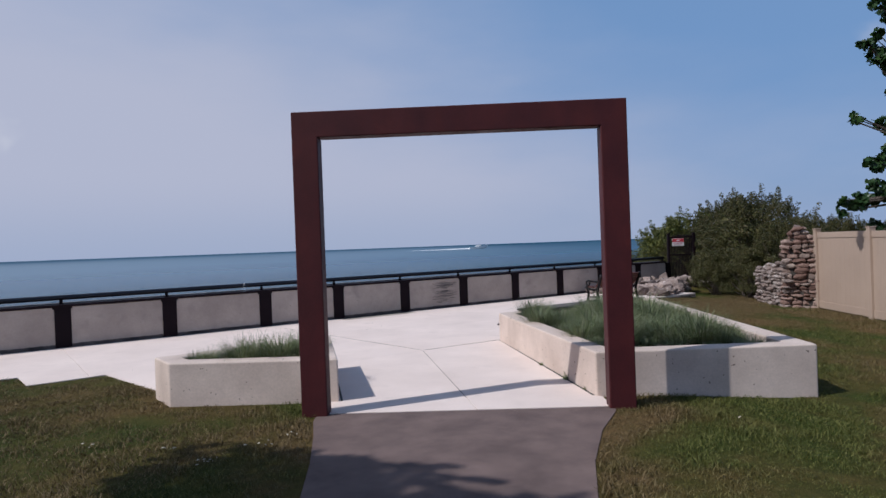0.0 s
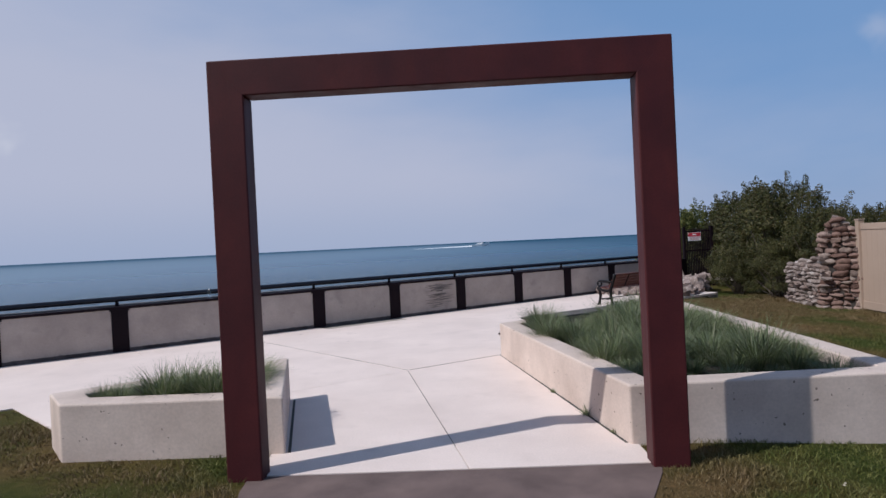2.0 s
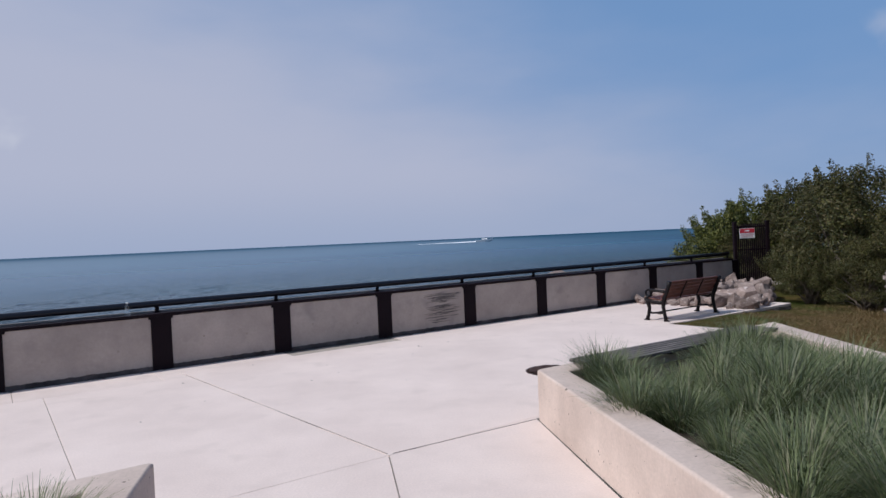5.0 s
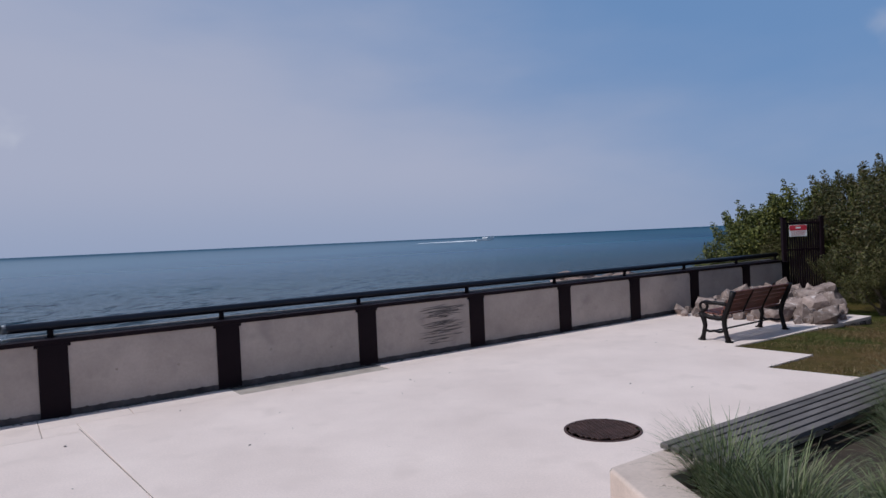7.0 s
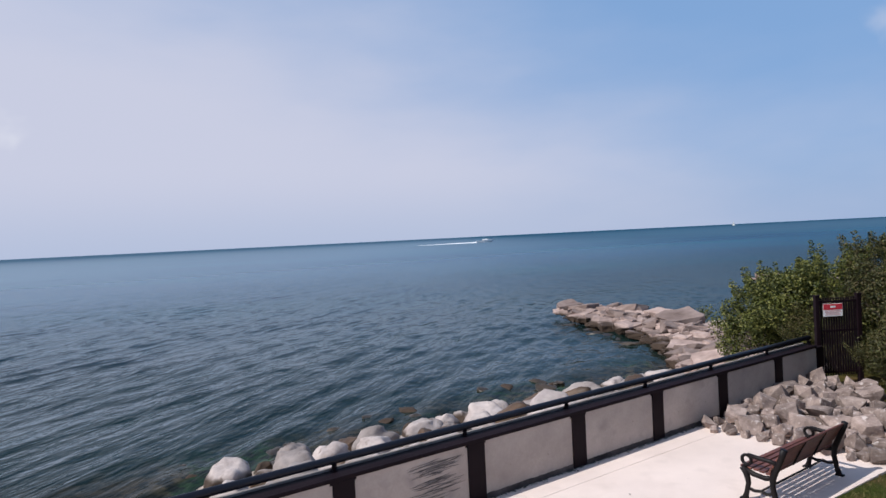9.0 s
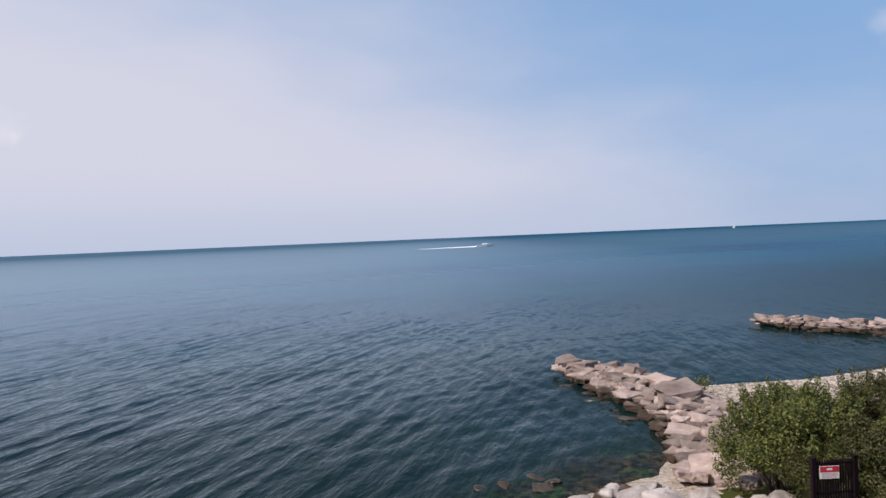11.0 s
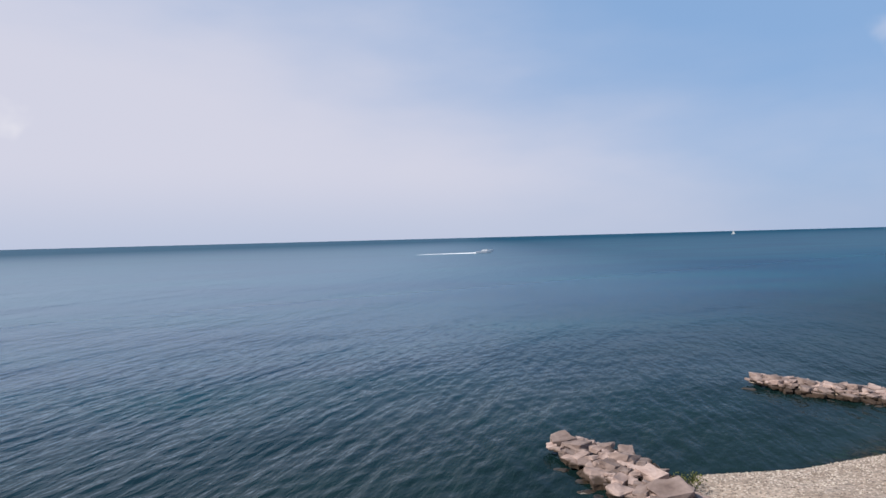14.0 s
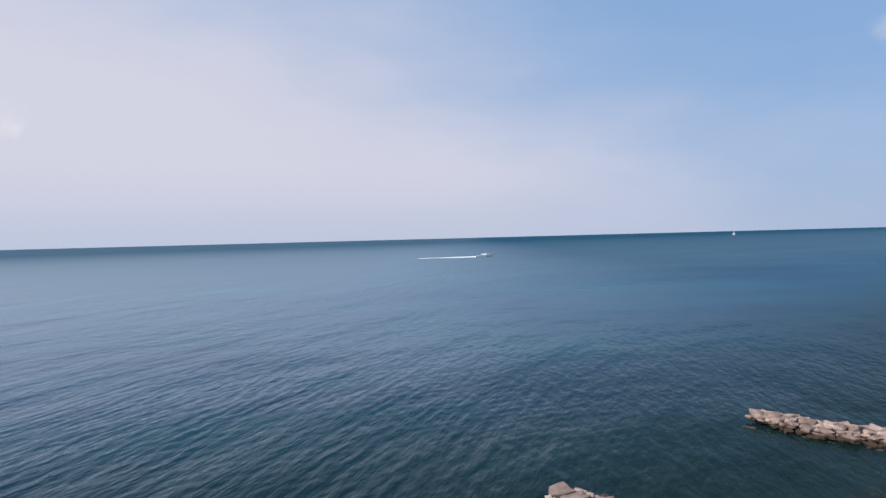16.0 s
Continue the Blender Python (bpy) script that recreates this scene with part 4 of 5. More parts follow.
# ---- lawn blades ----
def build_lawn():
    rng = np.random.default_rng(4)
    areas = [(-6.5, 0.4, -3.2, 2.4, 82000), (2.4, 7.5, -3.4, 0.75, 70000), (5.3, 10.2, 0.5, 13.5, 66000), (4.7, 9.0, 7.6, 12.8, 20000)]
    pts = np.concatenate([np.stack([rng.uniform(a, b, n), rng.uniform(c, d, n)], -1) for a, b, c, d, n in areas])
    x, y = pts.T
    keep = np.ones(len(pts), bool)
    edge_l = np.interp(y, [-4, -2.1, -1.41, -0.65, -0.2, 0.09], [0.54, 0.51, 0.41, 0.26, 0.15, 0.12]) - 0.005
    edge_r = np.interp(y, [-4, -2.2, -1.5, -0.7, -0.1, 0.09], [2.46, 2.47, 2.59, 2.81, 3.06, 3.1]) + 0.005
    keep &= ~((y < 0.09) & (x > edge_l) & (x < edge_r))

    def within(outline):
        sign = np.zeros(len(pts), int)
        for (ax, ay), (bx, by) in zip(outline, outline[1:] + outline[:1]):
            cross = ((ay > y) != (by > y)) & (x < (bx - ax) * (y - ay) / (by - ay + 1e-12) + ax)
            sign += cross
        return sign % 2 == 1

    for ol in (PLAZA, LEFT_BED, RIGHT_BED):
        keep &= ~within(ol)
    s = (x - P0[0]) * OUT[0] + (y - P0[1]) * OUT[1]
    keep &= s < -2.5
    keep &= ~((x > 0) & (x < 0.26) & (y > 0) & (y < 0.2)) & ~((x > 3.02) & (x < 3.28) & (y > 0) & (y < 0.2))
    pts = pts[keep]
    x, y = pts.T
    n = len(pts)
    z = ground_height(x, y) - 0.005
    a = rng.uniform(0, 2 * np.pi, n)
    clump = np.sin(x * 5.1 + 2.0 * np.sin(y * 3.7)) * np.sin(y * 4.3 + 1.7 * np.sin(x * 2.9))
    tall = rng.uniform(0.016, 0.044, n) * (0.95 + 0.35 * np.sin(x * 1.7 + 1) * np.cos(y * 1.3) + 0.55 * clump)
    tall *= 1 + 0.7 * smooth01((x - 8.4) / 1.2)
    lean = rng.uniform(0.3, 1.5, n) * tall
    b = rng.uniform(0, 2 * np.pi, n)
    w = rng.uniform(0.0018, 0.004, n)
    side = np.stack([np.cos(a), np.sin(a), np.zeros(n)], -1) * w[:, None]
    root = np.stack([x, y, z], -1)
    midp = root + np.stack([0.35 * lean * np.cos(b), 0.35 * lean * np.sin(b), 0.6 * tall], -1)
    tip = root + np.stack([lean * np.cos(b), lean * np.sin(b), tall], -1)
    verts = np.stack([root - side, root + side, midp + side * 0.8, midp - side * 0.8, tip], 1).reshape(-1, 3)
    base = 5 * np.arange(n)[:, None]
    faces = [tuple(f) for f in (base + np.array([[0, 1, 2, 3]])).tolist()] + [tuple(f) for f in (base + np.array([[3, 2, 4]])).tolist()]
    ob = new("lawn_grass", raw_mesh("lawn_grass", verts.tolist(), faces, LAWN))
    tagged(ob, "short uneven lawn grass with dry brown patches", "grass", kind="stuff")


build_lawn()


# ---- park bench ----
def build_bench():
    p = (5.08, 10.64)
    bench = thing("park_bench", pose(p[0], p[1], 0, 0, 0, 38.3), "red-brown slatted park bench with black cast-iron ends", "bench")
    length = 1.57
    # local: x along the seat, y towards the lake, back legs at y = 0
    for x in (0.0, length):
        bm = bmesh.new()
        r = 0.024
        tube(bm, [(x, -0.01, 0.0), (x, 0.02, 0.10), (x, 0.05, 0.25), (x, 0.04, 0.36), (x, -0.02, 0.50), (x, -0.07, 0.62), (x, -0.10, 0.72)], [0.040, 0.032, 0.034, 0.040, 0.036, 0.036, 0.044], 8)
        tube(bm, [(x, 0.40, 0.0), (x, 0.37, 0.10), (x, 0.345, 0.22), (x, 0.37, 0.34), (x, 0.42, 0.40)], [0.040, 0.030, 0.032, 0.040, 0.038], 8)
        tube(bm, [(x, 0.04, 0.35), (x, 0.14, 0.325), (x, 0.28, 0.34), (x, 0.42, 0.40)], 0.032, 8)
        tube(bm, [(x, 0.03, 0.17), (x, 0.12, 0.135), (x, 0.20, 0.15), (x, 0.28, 0.135), (x, 0.36, 0.16)], 0.020, 6)
        # arm with its scroll
        tube(bm, [(x, -0.03, 0.53), (x, 0.10, 0.545), (x, 0.22, 0.55), (x, 0.34, 0.555)], [0.028, 0.026, 0.028, 0.030], 8)
        ring = [(x, 0.36 + 0.058 * math.sin(a), 0.497 + 0.058 * math.cos(a)) for a in (2 * math.pi * k / 14 for k in range(15))]
        tube(bm, ring, 0.020, 6)
        tube(bm, [(x, 0.36, 0.44), (x, 0.39, 0.40)], 0.02, 6)
        for y in (-0.015, 0.405):
            box(bm, x - 0.03, x + 0.03, y - 0.05, y + 0.05, 0.0, 0.022, 0.006)
        part("end_frame", bm, IRON, bench, "", True)
    for k in range(5):
        f = k / 4
        bm = bmesh.new()
        box(bm, 0.0, length, -0.012, 0.012, -0.031, 0.031, 0.006, m=pose(0, 0.075 - 0.155 * f, 0.435 + 0.255 * f, 16 + 12 * f))
        part("back_slat", bm, WOOD, bench)
    for k in range(5):
        bm = bmesh.new()
        y = 0.10 + 0.078 * k
        box(bm, 0.0, length, y - 0.031, y + 0.031, 0.372 + 0.006 * k, 0.394 + 0.006 * k, 0.006)
        part("seat_slat", bm, WOOD, bench)
    for x in (length / 3, 2 * length / 3):
        bm = bmesh.new()
        tube(bm, [(x, 0.46, 0.385), (x, 0.20, 0.362), (x, 0.06, 0.385), (x, -0.005, 0.52), (x, -0.098, 0.70)], 0.012, 6)
        part("brace", bm, IRON, bench)
    bm = bmesh.new()
    tube(bm, [(0, 0.20, 0.15), (length, 0.20, 0.15)], 0.013, 6)
    part("stretcher", bm, IRON, bench)


build_bench()


# ---- manhole cover ----
def build_cover():
    cover = thing("manhole_cover", pose(2.565, 6.77, 0.0, 0, 0, 12), "round rusty cast-iron manhole cover set in paving", "manhole cover")
    bm = bmesh.new()
    tube(bm, [(0, 0, 0.0), (0, 0, 0.006)], 0.318, 48)
    part("ring", bm, COVER, cover)
    bm = bmesh.new()
    tube(bm, [(0, 0, 0.004), (0, 0, 0.006)], 0.298, 48)
    for i in range(-8, 9):
        for j in range(-8, 9):
            x, y = i * 0.034, j * 0.034
            if math.hypot(x, y) < 0.275:
                box(bm, x - 0.011, x + 0.011, y - 0.011, y + 0.011, 0.005, 0.018)
    part("lid", bm, COVER, cover)


build_cover()


# ---- rocks ----
def angular(rng, flat=0.75, points=6, chips=1.0):
    """A split stone: a jittered block with some corners broken off."""
    bm = bmesh.new()
    for sx in (-1, 1):
        for sy in (-1, 1):
            for sz in (-1, 1):
                j = [rng.uniform(0.62, 1.05) for _ in range(3)]
                bm.verts.new((0.48 * sx * j[0], 0.40 * sy * j[1], 0.45 * sz * j[2] * flat))
    for _ in range(points):
        v = Vector((rng.gauss(0, 1), rng.gauss(0, 1), rng.gauss(0, 1))).normalized()
        bm.verts.new((v.x * 0.56, v.y * 0.47, v.z * 0.5 * flat))
    out = bmesh.ops.convex_hull(bm, input=bm.verts[:])
    bmesh.ops.delete(bm, geom=list({g for g in out["geom_interior"] + out["geom_unused"] if isinstance(g, bmesh.types.BMVert)}), context="VERTS")
    bmesh.ops.dissolve_limit(bm, angle_limit=radians(8), verts=bm.verts[:], edges=bm.edges[:])
    bmesh.ops.bevel(bm, geom=bm.edges[:], offset=0.012, segments=1, affect="EDGES", profile=0.5)
    bmesh.ops.triangulate(bm, faces=bm.faces[:])
    # chips and hollows on the split faces
    bmesh.ops.subdivide_edges(bm, edges=[e for e in bm.edges if e.calc_length() > 0.16], cuts=2, use_grid_fill=True)
    bmesh.ops.triangulate(bm, faces=bm.faces[:])
    shift = Vector((rng.uniform(-50, 50), rng.uniform(-50, 50), rng.uniform(-50, 50)))
    for v in bm.verts:
        k = 1 + chips * (0.22 * noise.noise(v.co * 2.4 + shift) + 0.13 * noise.noise(v.co * 7 + shift))
        v.co = Vector((v.co.x * k, v.co.y * k, v.co.z * k))
    bmesh.ops.recalc_face_normals(bm, faces=bm.faces[:])
    return bm


def rounded(rng, flat=0.75, rough=1.0):
    bm = bmesh.new()
    bmesh.ops.create_icosphere(bm, subdivisions=3, radius=0.5)
    shift = Vector((rng.uniform(-50, 50), rng.uniform(-50, 50), rng.uniform(-50, 50)))
    for v in bm.verts:
        k = 1 + rough * (0.62 * noise.noise(v.co * 2.1 + shift) + 0.26 * noise.noise(v.co * 4.6 + shift) + 0.08 * noise.noise(v.co * 11 + shift))
        v.co = Vector((v.co.x * k, v.co.y * k * 0.85, v.co.z * k * flat))
    return bm


def meshes_of(name, maker, material, count, seed, smooth=False, **kw):
    rng = random.Random(seed)
    out = []
    for _ in range(count):
        ob = link_mesh(name, maker(rng, **kw), material, smooth=smooth)
        out.append(ob.data)
        bpy.data.objects.remove(ob)
    return out


def place_rock(name, mesh, x, y, z, size, rng, label, group, category="rock", tilt=20, stretch=None):
    ob = new(name, mesh)
    sx, sy, sz = stretch or (rng.uniform(0.85, 1.2), rng.uniform(0.85, 1.2), rng.uniform(0.8, 1.15))
    ob.matrix_basis = pose(x, y, z, rng.uniform(-tilt, tilt), rng.uniform(-tilt, tilt), rng.uniform(0, 360)) @ Matrix.Diagonal((size * sx, size * sy, size * sz, 1))
    return tagged(ob, label, category, group)


SLABROCK = meshes_of("armour_stone", angular, PINKROCK, 14, 22, flat=0.58, points=9)


def boulder(rng, flat=0.75):
    """A water-worn lump that keeps a few blunt planes."""
    bm = bmesh.new()
    bmesh.ops.create_icosphere(bm, subdivisions=4, radius=0.5)
    shift = Vector((rng.uniform(-50, 50), rng.uniform(-50, 50), rng.uniform(-50, 50)))
    planes = []
    for _ in range(9):
        n = Vector((rng.gauss(0, 1), rng.gauss(0, 1), rng.gauss(0, 1))).normalized()
        planes.append((n, rng.uniform(0.30, 0.45)))
    for v in bm.verts:
        for n, d in planes:
            over = v.co.dot(n) - d
            if over > 0:
                v.co -= n * over * 0.85
        k = 1 + 0.20 * noise.noise(v.co * 2.3 + shift) + 0.13 * noise.noise(v.co * 5 + shift) + 0.05 * noise.noise(v.co * 13 + shift)
        v.co = Vector((v.co.x * k * 1.08, v.co.y * k * 0.9, v.co.z * k * flat))
    return bm


ROUND = meshes_of("boulder", boulder, BOULDER, 8, 23, True)
ROUNDBROWN = meshes_of("boulder", boulder, BROWNROCK, 4, 24, True)
DROWNED = meshes_of("boulder", boulder, DARKROCK, 4, 27, True)


def chunk(rng, flat=0.8):
    """A quarried lump: a squarish block with blunt broken corners and slightly hollow faces."""
    bm = bmesh.new()
    for sx in (-1, 1):
        for sy in (-1, 1):
            for sz in (-1, 1):
                if rng.random() < 0.2:
                    continue
                j = [rng.uniform(0.70, 1.0) for _ in range(3)]
                bm.verts.new((0.44 * sx * j[0], 0.38 * sy * j[1], 0.42 * sz * j[2] * flat))
    for _ in range(9):
        v = Vector((rng.gauss(0, 1), rng.gauss(0, 1), rng.gauss(0, 1))).normalized()
        bm.verts.new((v.x * 0.52, v.y * 0.46, v.z * 0.47 * flat))
    out = bmesh.ops.convex_hull(bm, input=bm.verts[:])
    bmesh.ops.delete(bm, geom=list({g for g in out["geom_interior"] + out["geom_unused"] if isinstance(g, bmesh.types.BMVert)}), context="VERTS")
    bmesh.ops.dissolve_limit(bm, angle_limit=radians(14), verts=bm.verts[:], edges=bm.edges[:])
    bmesh.ops.bevel(bm, geom=bm.edges[:], offset=0.022, segments=2, affect="EDGES", profile=0.6)
    bmesh.ops.triangulate(bm, faces=bm.faces[:])
    bmesh.ops.subdivide_edges(bm, edges=[e for e in bm.edges if e.calc_length() > 0.18], cuts=1, use_grid_fill=True)
    bmesh.ops.triangulate(bm, faces=bm.faces[:])
    shift = Vector((rng.uniform(-50, 50), rng.uniform(-50, 50), rng.uniform(-50, 50)))
    for v in bm.verts:
        v.co *= 1 + 0.12 * noise.noise(v.co * 3 + shift) + 0.07 * noise.noise(v.co * 8 + shift)
    return bm


CHUNK = meshes_of("riprap_rock", chunk, LIMESTONE, 14, 26)


def build_riprap():
    """The pile of broken stone between the bench, the gate and the wall."""
    rng = random.Random(31)
    spots = []
    for tries in range(9000):
        u, s = rng.uniform(6.35, 10.5), rng.uniform(-3.4, -0.2)
        size = rng.uniform(0.27, 0.50) if tries < 1000 else rng.uniform(0.16, 0.28)
        front = 6.42 + 0.08 * max(0.0, -s - 0.4) + 0.4 * size
        if u < front or s < -2.75 - 0.12 * (u - 6.5):
            continue
        p = at_wall(u, s)
        if p.x > 7.5 + (p.y - 12.0) * 0.5 - 0.3 * size:
            continue
        if all((p.x - a) ** 2 + (p.y - b) ** 2 > (0.43 * (size + c)) ** 2 for a, b, c, _ in spots):
            spots.append((p.x, p.y, size, u - 6.42))
    label = "angular grey limestone rock in a pile beside the wall"
    for x, y, size, deep in spots:
        lift = 0.12 * min(1.0, max(0.0, deep - 0.2) / 1.5)
        place_rock("riprap_rock", rng.choice(CHUNK), x, y, size * 0.20 + lift, size, rng, label, "riprap pile by the gate", tilt=28)
        if lift > 0.05:
            # a stone beneath carries it
            place_rock("riprap_rock", rng.choice(CHUNK), x + rng.uniform(-0.08, 0.08), y + rng.uniform(-0.08, 0.08), lift * 0.45, size * 0.95, rng, label, "riprap pile by the gate", tilt=20)


build_riprap()


def build_shore_rocks():
    rng = random.Random(32)
    spots = []
    for tries in range(6000):
        u, s = rng.uniform(-16, 14), rng.uniform(0.9, 8.9)
        size = rng.uniform(0.95, 1.6) if tries < 1500 else rng.uniform(0.4, 0.85)
        p = at_wall(u, s)
        wet = line_distance(np.array([p.x]), np.array([p.y]), SHORE)
        if (wet[1][0] < 0 and wet[0][0] > 0.1) or (u > -1.0 and wet[0][0] < (0.65 if size > 0.9 else 0.15)) or (u < 0.2 and s > 5.6):
            continue
        if all((p.x - a) ** 2 + (p.y - b) ** 2 > (0.42 * (size + c)) ** 2 for a, b, c in spots):
            spots.append((p.x, p.y, size))
    for x, y, size in spots[:290]:
        z = height_at(x, y) + size * 0.06
        brown = rng.random() < 0.16
        place_rock("boulder", rng.choice(ROUNDBROWN if brown else ROUND), x, y, z, size, rng, "wet brown boulder at the foot of the sea wall" if brown else "pale rounded boulder at the foot of the sea wall", "boulders below the sea wall", tilt=35)
    # half-drowned stones just off the shore, some bleached on top
    for _ in range(26):
        u = rng.uniform(0.0, 13)
        s = rng.uniform(8.0, 10.3) + 0.10 * u
        p = at_wall(u, s)
        size = rng.uniform(0.35, 1.0)
        pale = rng.random() < 0.3
        place_rock("boulder", rng.choice(ROUND if pale else DROWNED), p.x, p.y, WATER_Z - 0.24 * size + 0.09 * rng.random(), size, rng, "bleached stone barely above the water" if pale else "dark wet stone barely above the water", "stones in the shallows", stretch=(1.25, 1.0, 0.6))


build_shore_rocks()


def build_groyne(line, half, count, seed, group, label, sizes=(0.75, 1.75), crest=-1.29, name="armour_stone"):
    rng = random.Random(seed)
    lengths = [math.dist(a, b) for a, b in zip(line[:-1], line[1:])]
    total = sum(lengths)
    spots = []
    for _ in range(9000):
        k, d = rng.uniform(0, total), rng.uniform(-half, half)
        taper = 1.0 if k < total - 4 else 1.0 - 0.45 * (k - total + 4) / 4
        d *= taper
        for (ax, ay), (bx, by), ln in zip(line[:-1], line[1:], lengths):
            if k <= ln:
                break
            k -= ln
        k = min(k, ln)
        tx, ty = (bx - ax) / ln, (by - ay) / ln
        x, y = ax + tx * k - ty * d, ay + ty * k + tx * d
        size = (sizes[0] + (sizes[1] - sizes[0]) * rng.random() ** 1.5) * (1.0 - 0.35 * abs(d) / half)
        if all((x - a) ** 2 + (y - b) ** 2 > (0.335 * (size + c)) ** 2 for a, b, c, _ in spots):
            spots.append((x, y, size, abs(d) / half))
        if len(spots) >= count:
            break
    for x, y, size, edge in spots:
        z = max(height_at(x, y), crest - 0.52 * edge**1.6) + size * rng.uniform(0.0, 0.12)
        place_rock(name, rng.choice(SLABROCK), x, y, z, size, rng, label, group, tilt=15, stretch=(rng.uniform(0.95, 1.25), rng.uniform(0.9, 1.15), rng.uniform(0.65, 1.0)))
    # drowned stones along its foot
    for _ in range(count // 6):
        k, side = rng.uniform(0.15, 1.0), rng.choice((-1, 1))
        i = min(int(k * (len(line) - 1)), len(line) - 2)
        f = k * (len(line) - 1) - i
        (ax, ay), (bx, by) = line[i], line[i + 1]
        ln = math.dist((ax, ay), (bx, by))
        d = side * half * rng.uniform(0.95, 1.35)
        x, y = ax + (bx - ax) * f - (by - ay) / ln * d, ay + (by - ay) * f + (bx - ax) / ln * d
        size = rng.uniform(0.5, 1.3)
        if height_at(x, y) < WATER_Z - 0.02:
            place_rock("boulder", rng.choice(DROWNED), x, y, WATER_Z - 0.20 * size + rng.uniform(-0.02, 0.08), size, rng, "dark wet stone barely above the water", "stones in the shallows", stretch=(1.2, 1.0, 0.6))


build_groyne(GROYNE_A.tolist(), 2.05, 210, 41, "stones of the near groyne", "flat pinkish-grey armour stone in a groyne", (0.7, 2.15))
build_groyne([(11.3, 27.6), (10.5, 25.2), (9.2, 23.4)], 2.2, 66, 43, "stones at the root of the groyne", "flat pale armour stone on the shore", (0.6, 1.7), -1.2, "shore_stone")
build_groyne(GROYNE_B.tolist(), 2.2, 190, 42, "stones of the far groyne", "flat pinkish-grey armour stone in a far groyne", (0.7, 1.7), -1.36, "groyne_stone")


# ---- gate with its sign ----
def build_gate():
    gate = thing("metal_gate", pose(8.86, 17.0, 0, 0, 0, 6), "tall black metal picket gate at the wall's end", "gate")
    for x in (0.0, 0.92):
        bm = bmesh.new()
        box(bm, x - 0.045, x + 0.045, -0.045, 0.045, -0.4, 1.74, 0.008)
        post = part("gate_post", bm, BLACK, gate)
        bm = bmesh.new()
        box(bm, x - 0.055, x + 0.055, -0.055, 0.055, 1.74, 1.77, 0.01)
        part("cap", bm, BLACK, post)
    for z in (0.12, 1.0, 1.62):
        bm = bmesh.new()
        box(bm, 0.045, 0.875, -0.018, 0.018, z - 0.022, z + 0.022, 0.004)
        part("gate_rail", bm, BLACK, gate)
    me = None
    for k in range(14):
        x = 0.095 + 0.056 * k
        if me is None:
            bm = bmesh.new()
            box(bm, -0.013, 0.013, -0.013, 0.013, 0.05, 1.70, 0.002)
            ob = part("picket", bm, BLACK, gate)
            ob.matrix_basis = pose(x, 0, 0)
            me = ob.data
        else:
            piece("picket", me, gate, pose(x, 0, 0))
    sign = thing("warning_sign", pose(8.98, 16.985, 1.27, 0, 0, 4), "white metal warning sign with a red header on a gate", "sign")
    bm = bmesh.new()
    box(bm, 0.0, 0.42, -0.012, -0.006, 0.04, 0.31, 0.002)
    part("plate", bm, WHITE, sign)
    bm = bmesh.new()
    box(bm, 0.008, 0.412, -0.016, -0.012, 0.182, 0.302)
    part("header", bm, RED, sign, "red header band")
    bm = bmesh.new()
    box(bm, 0.15, 0.27, -0.019, -0.016, 0.225, 0.262)
    part("header_bar", bm, WHITE, sign)
    for z, w in ((0.150, 0.34), (0.122, 0.36), (0.094, 0.30), (0.066, 0.33)):
        bm = bmesh.new()
        box(bm, 0.21 - w / 2, 0.21 + w / 2, -0.015, -0.012, z, z + 0.013)
        part("text_bar", bm, INK, sign)


build_gate()


# ---- fence and stone ruin ----
def build_fence():
    fence = thing("vinyl_fence", pose(10.0, 9.38, 0, 0, 0, -91.5), "tan vinyl privacy fence with square posts", "fence")
    bay = 2.15
    for k in range(5):
        x = k * bay
        z0 = height_at(9.93, 9.35 - x) - 0.05
        bm = bmesh.new()
        box(bm, x - 0.062, x + 0.062, -0.062, 0.062, z0 - 0.1, z0 + 1.93, 0.006)
        post = part("fence_post", bm, VINYL, fence)
        bm = bmesh.new()
        box(bm, x - 0.074, x + 0.074, -0.074, 0.074, z0 + 1.93, z0 + 1.955, 0.008)
        part("cap", bm, VINYL, post)
        if k == 4:
            break
        for lo, hi in ((0.08, 0.24), (1.73, 1.86)):
            bm = bmesh.new()
            box(bm, x + 0.062, x + bay - 0.062, -0.026, 0.026, z0 + lo, z0 + hi, 0.005)
            part("fence_rail", bm, VINYL, fence)
        count = 11
        w = (bay - 0.124) / count
        for i in range(count):
            bm = bmesh.new()
            a = x + 0.062 + i * w
            box(bm, a + 0.001, a + w - 0.001, -0.012, 0.012, z0 + 0.24, z0 + 1.73, 0.002, 1)
            part("board", bm, VINYL, fence)


build_fence()


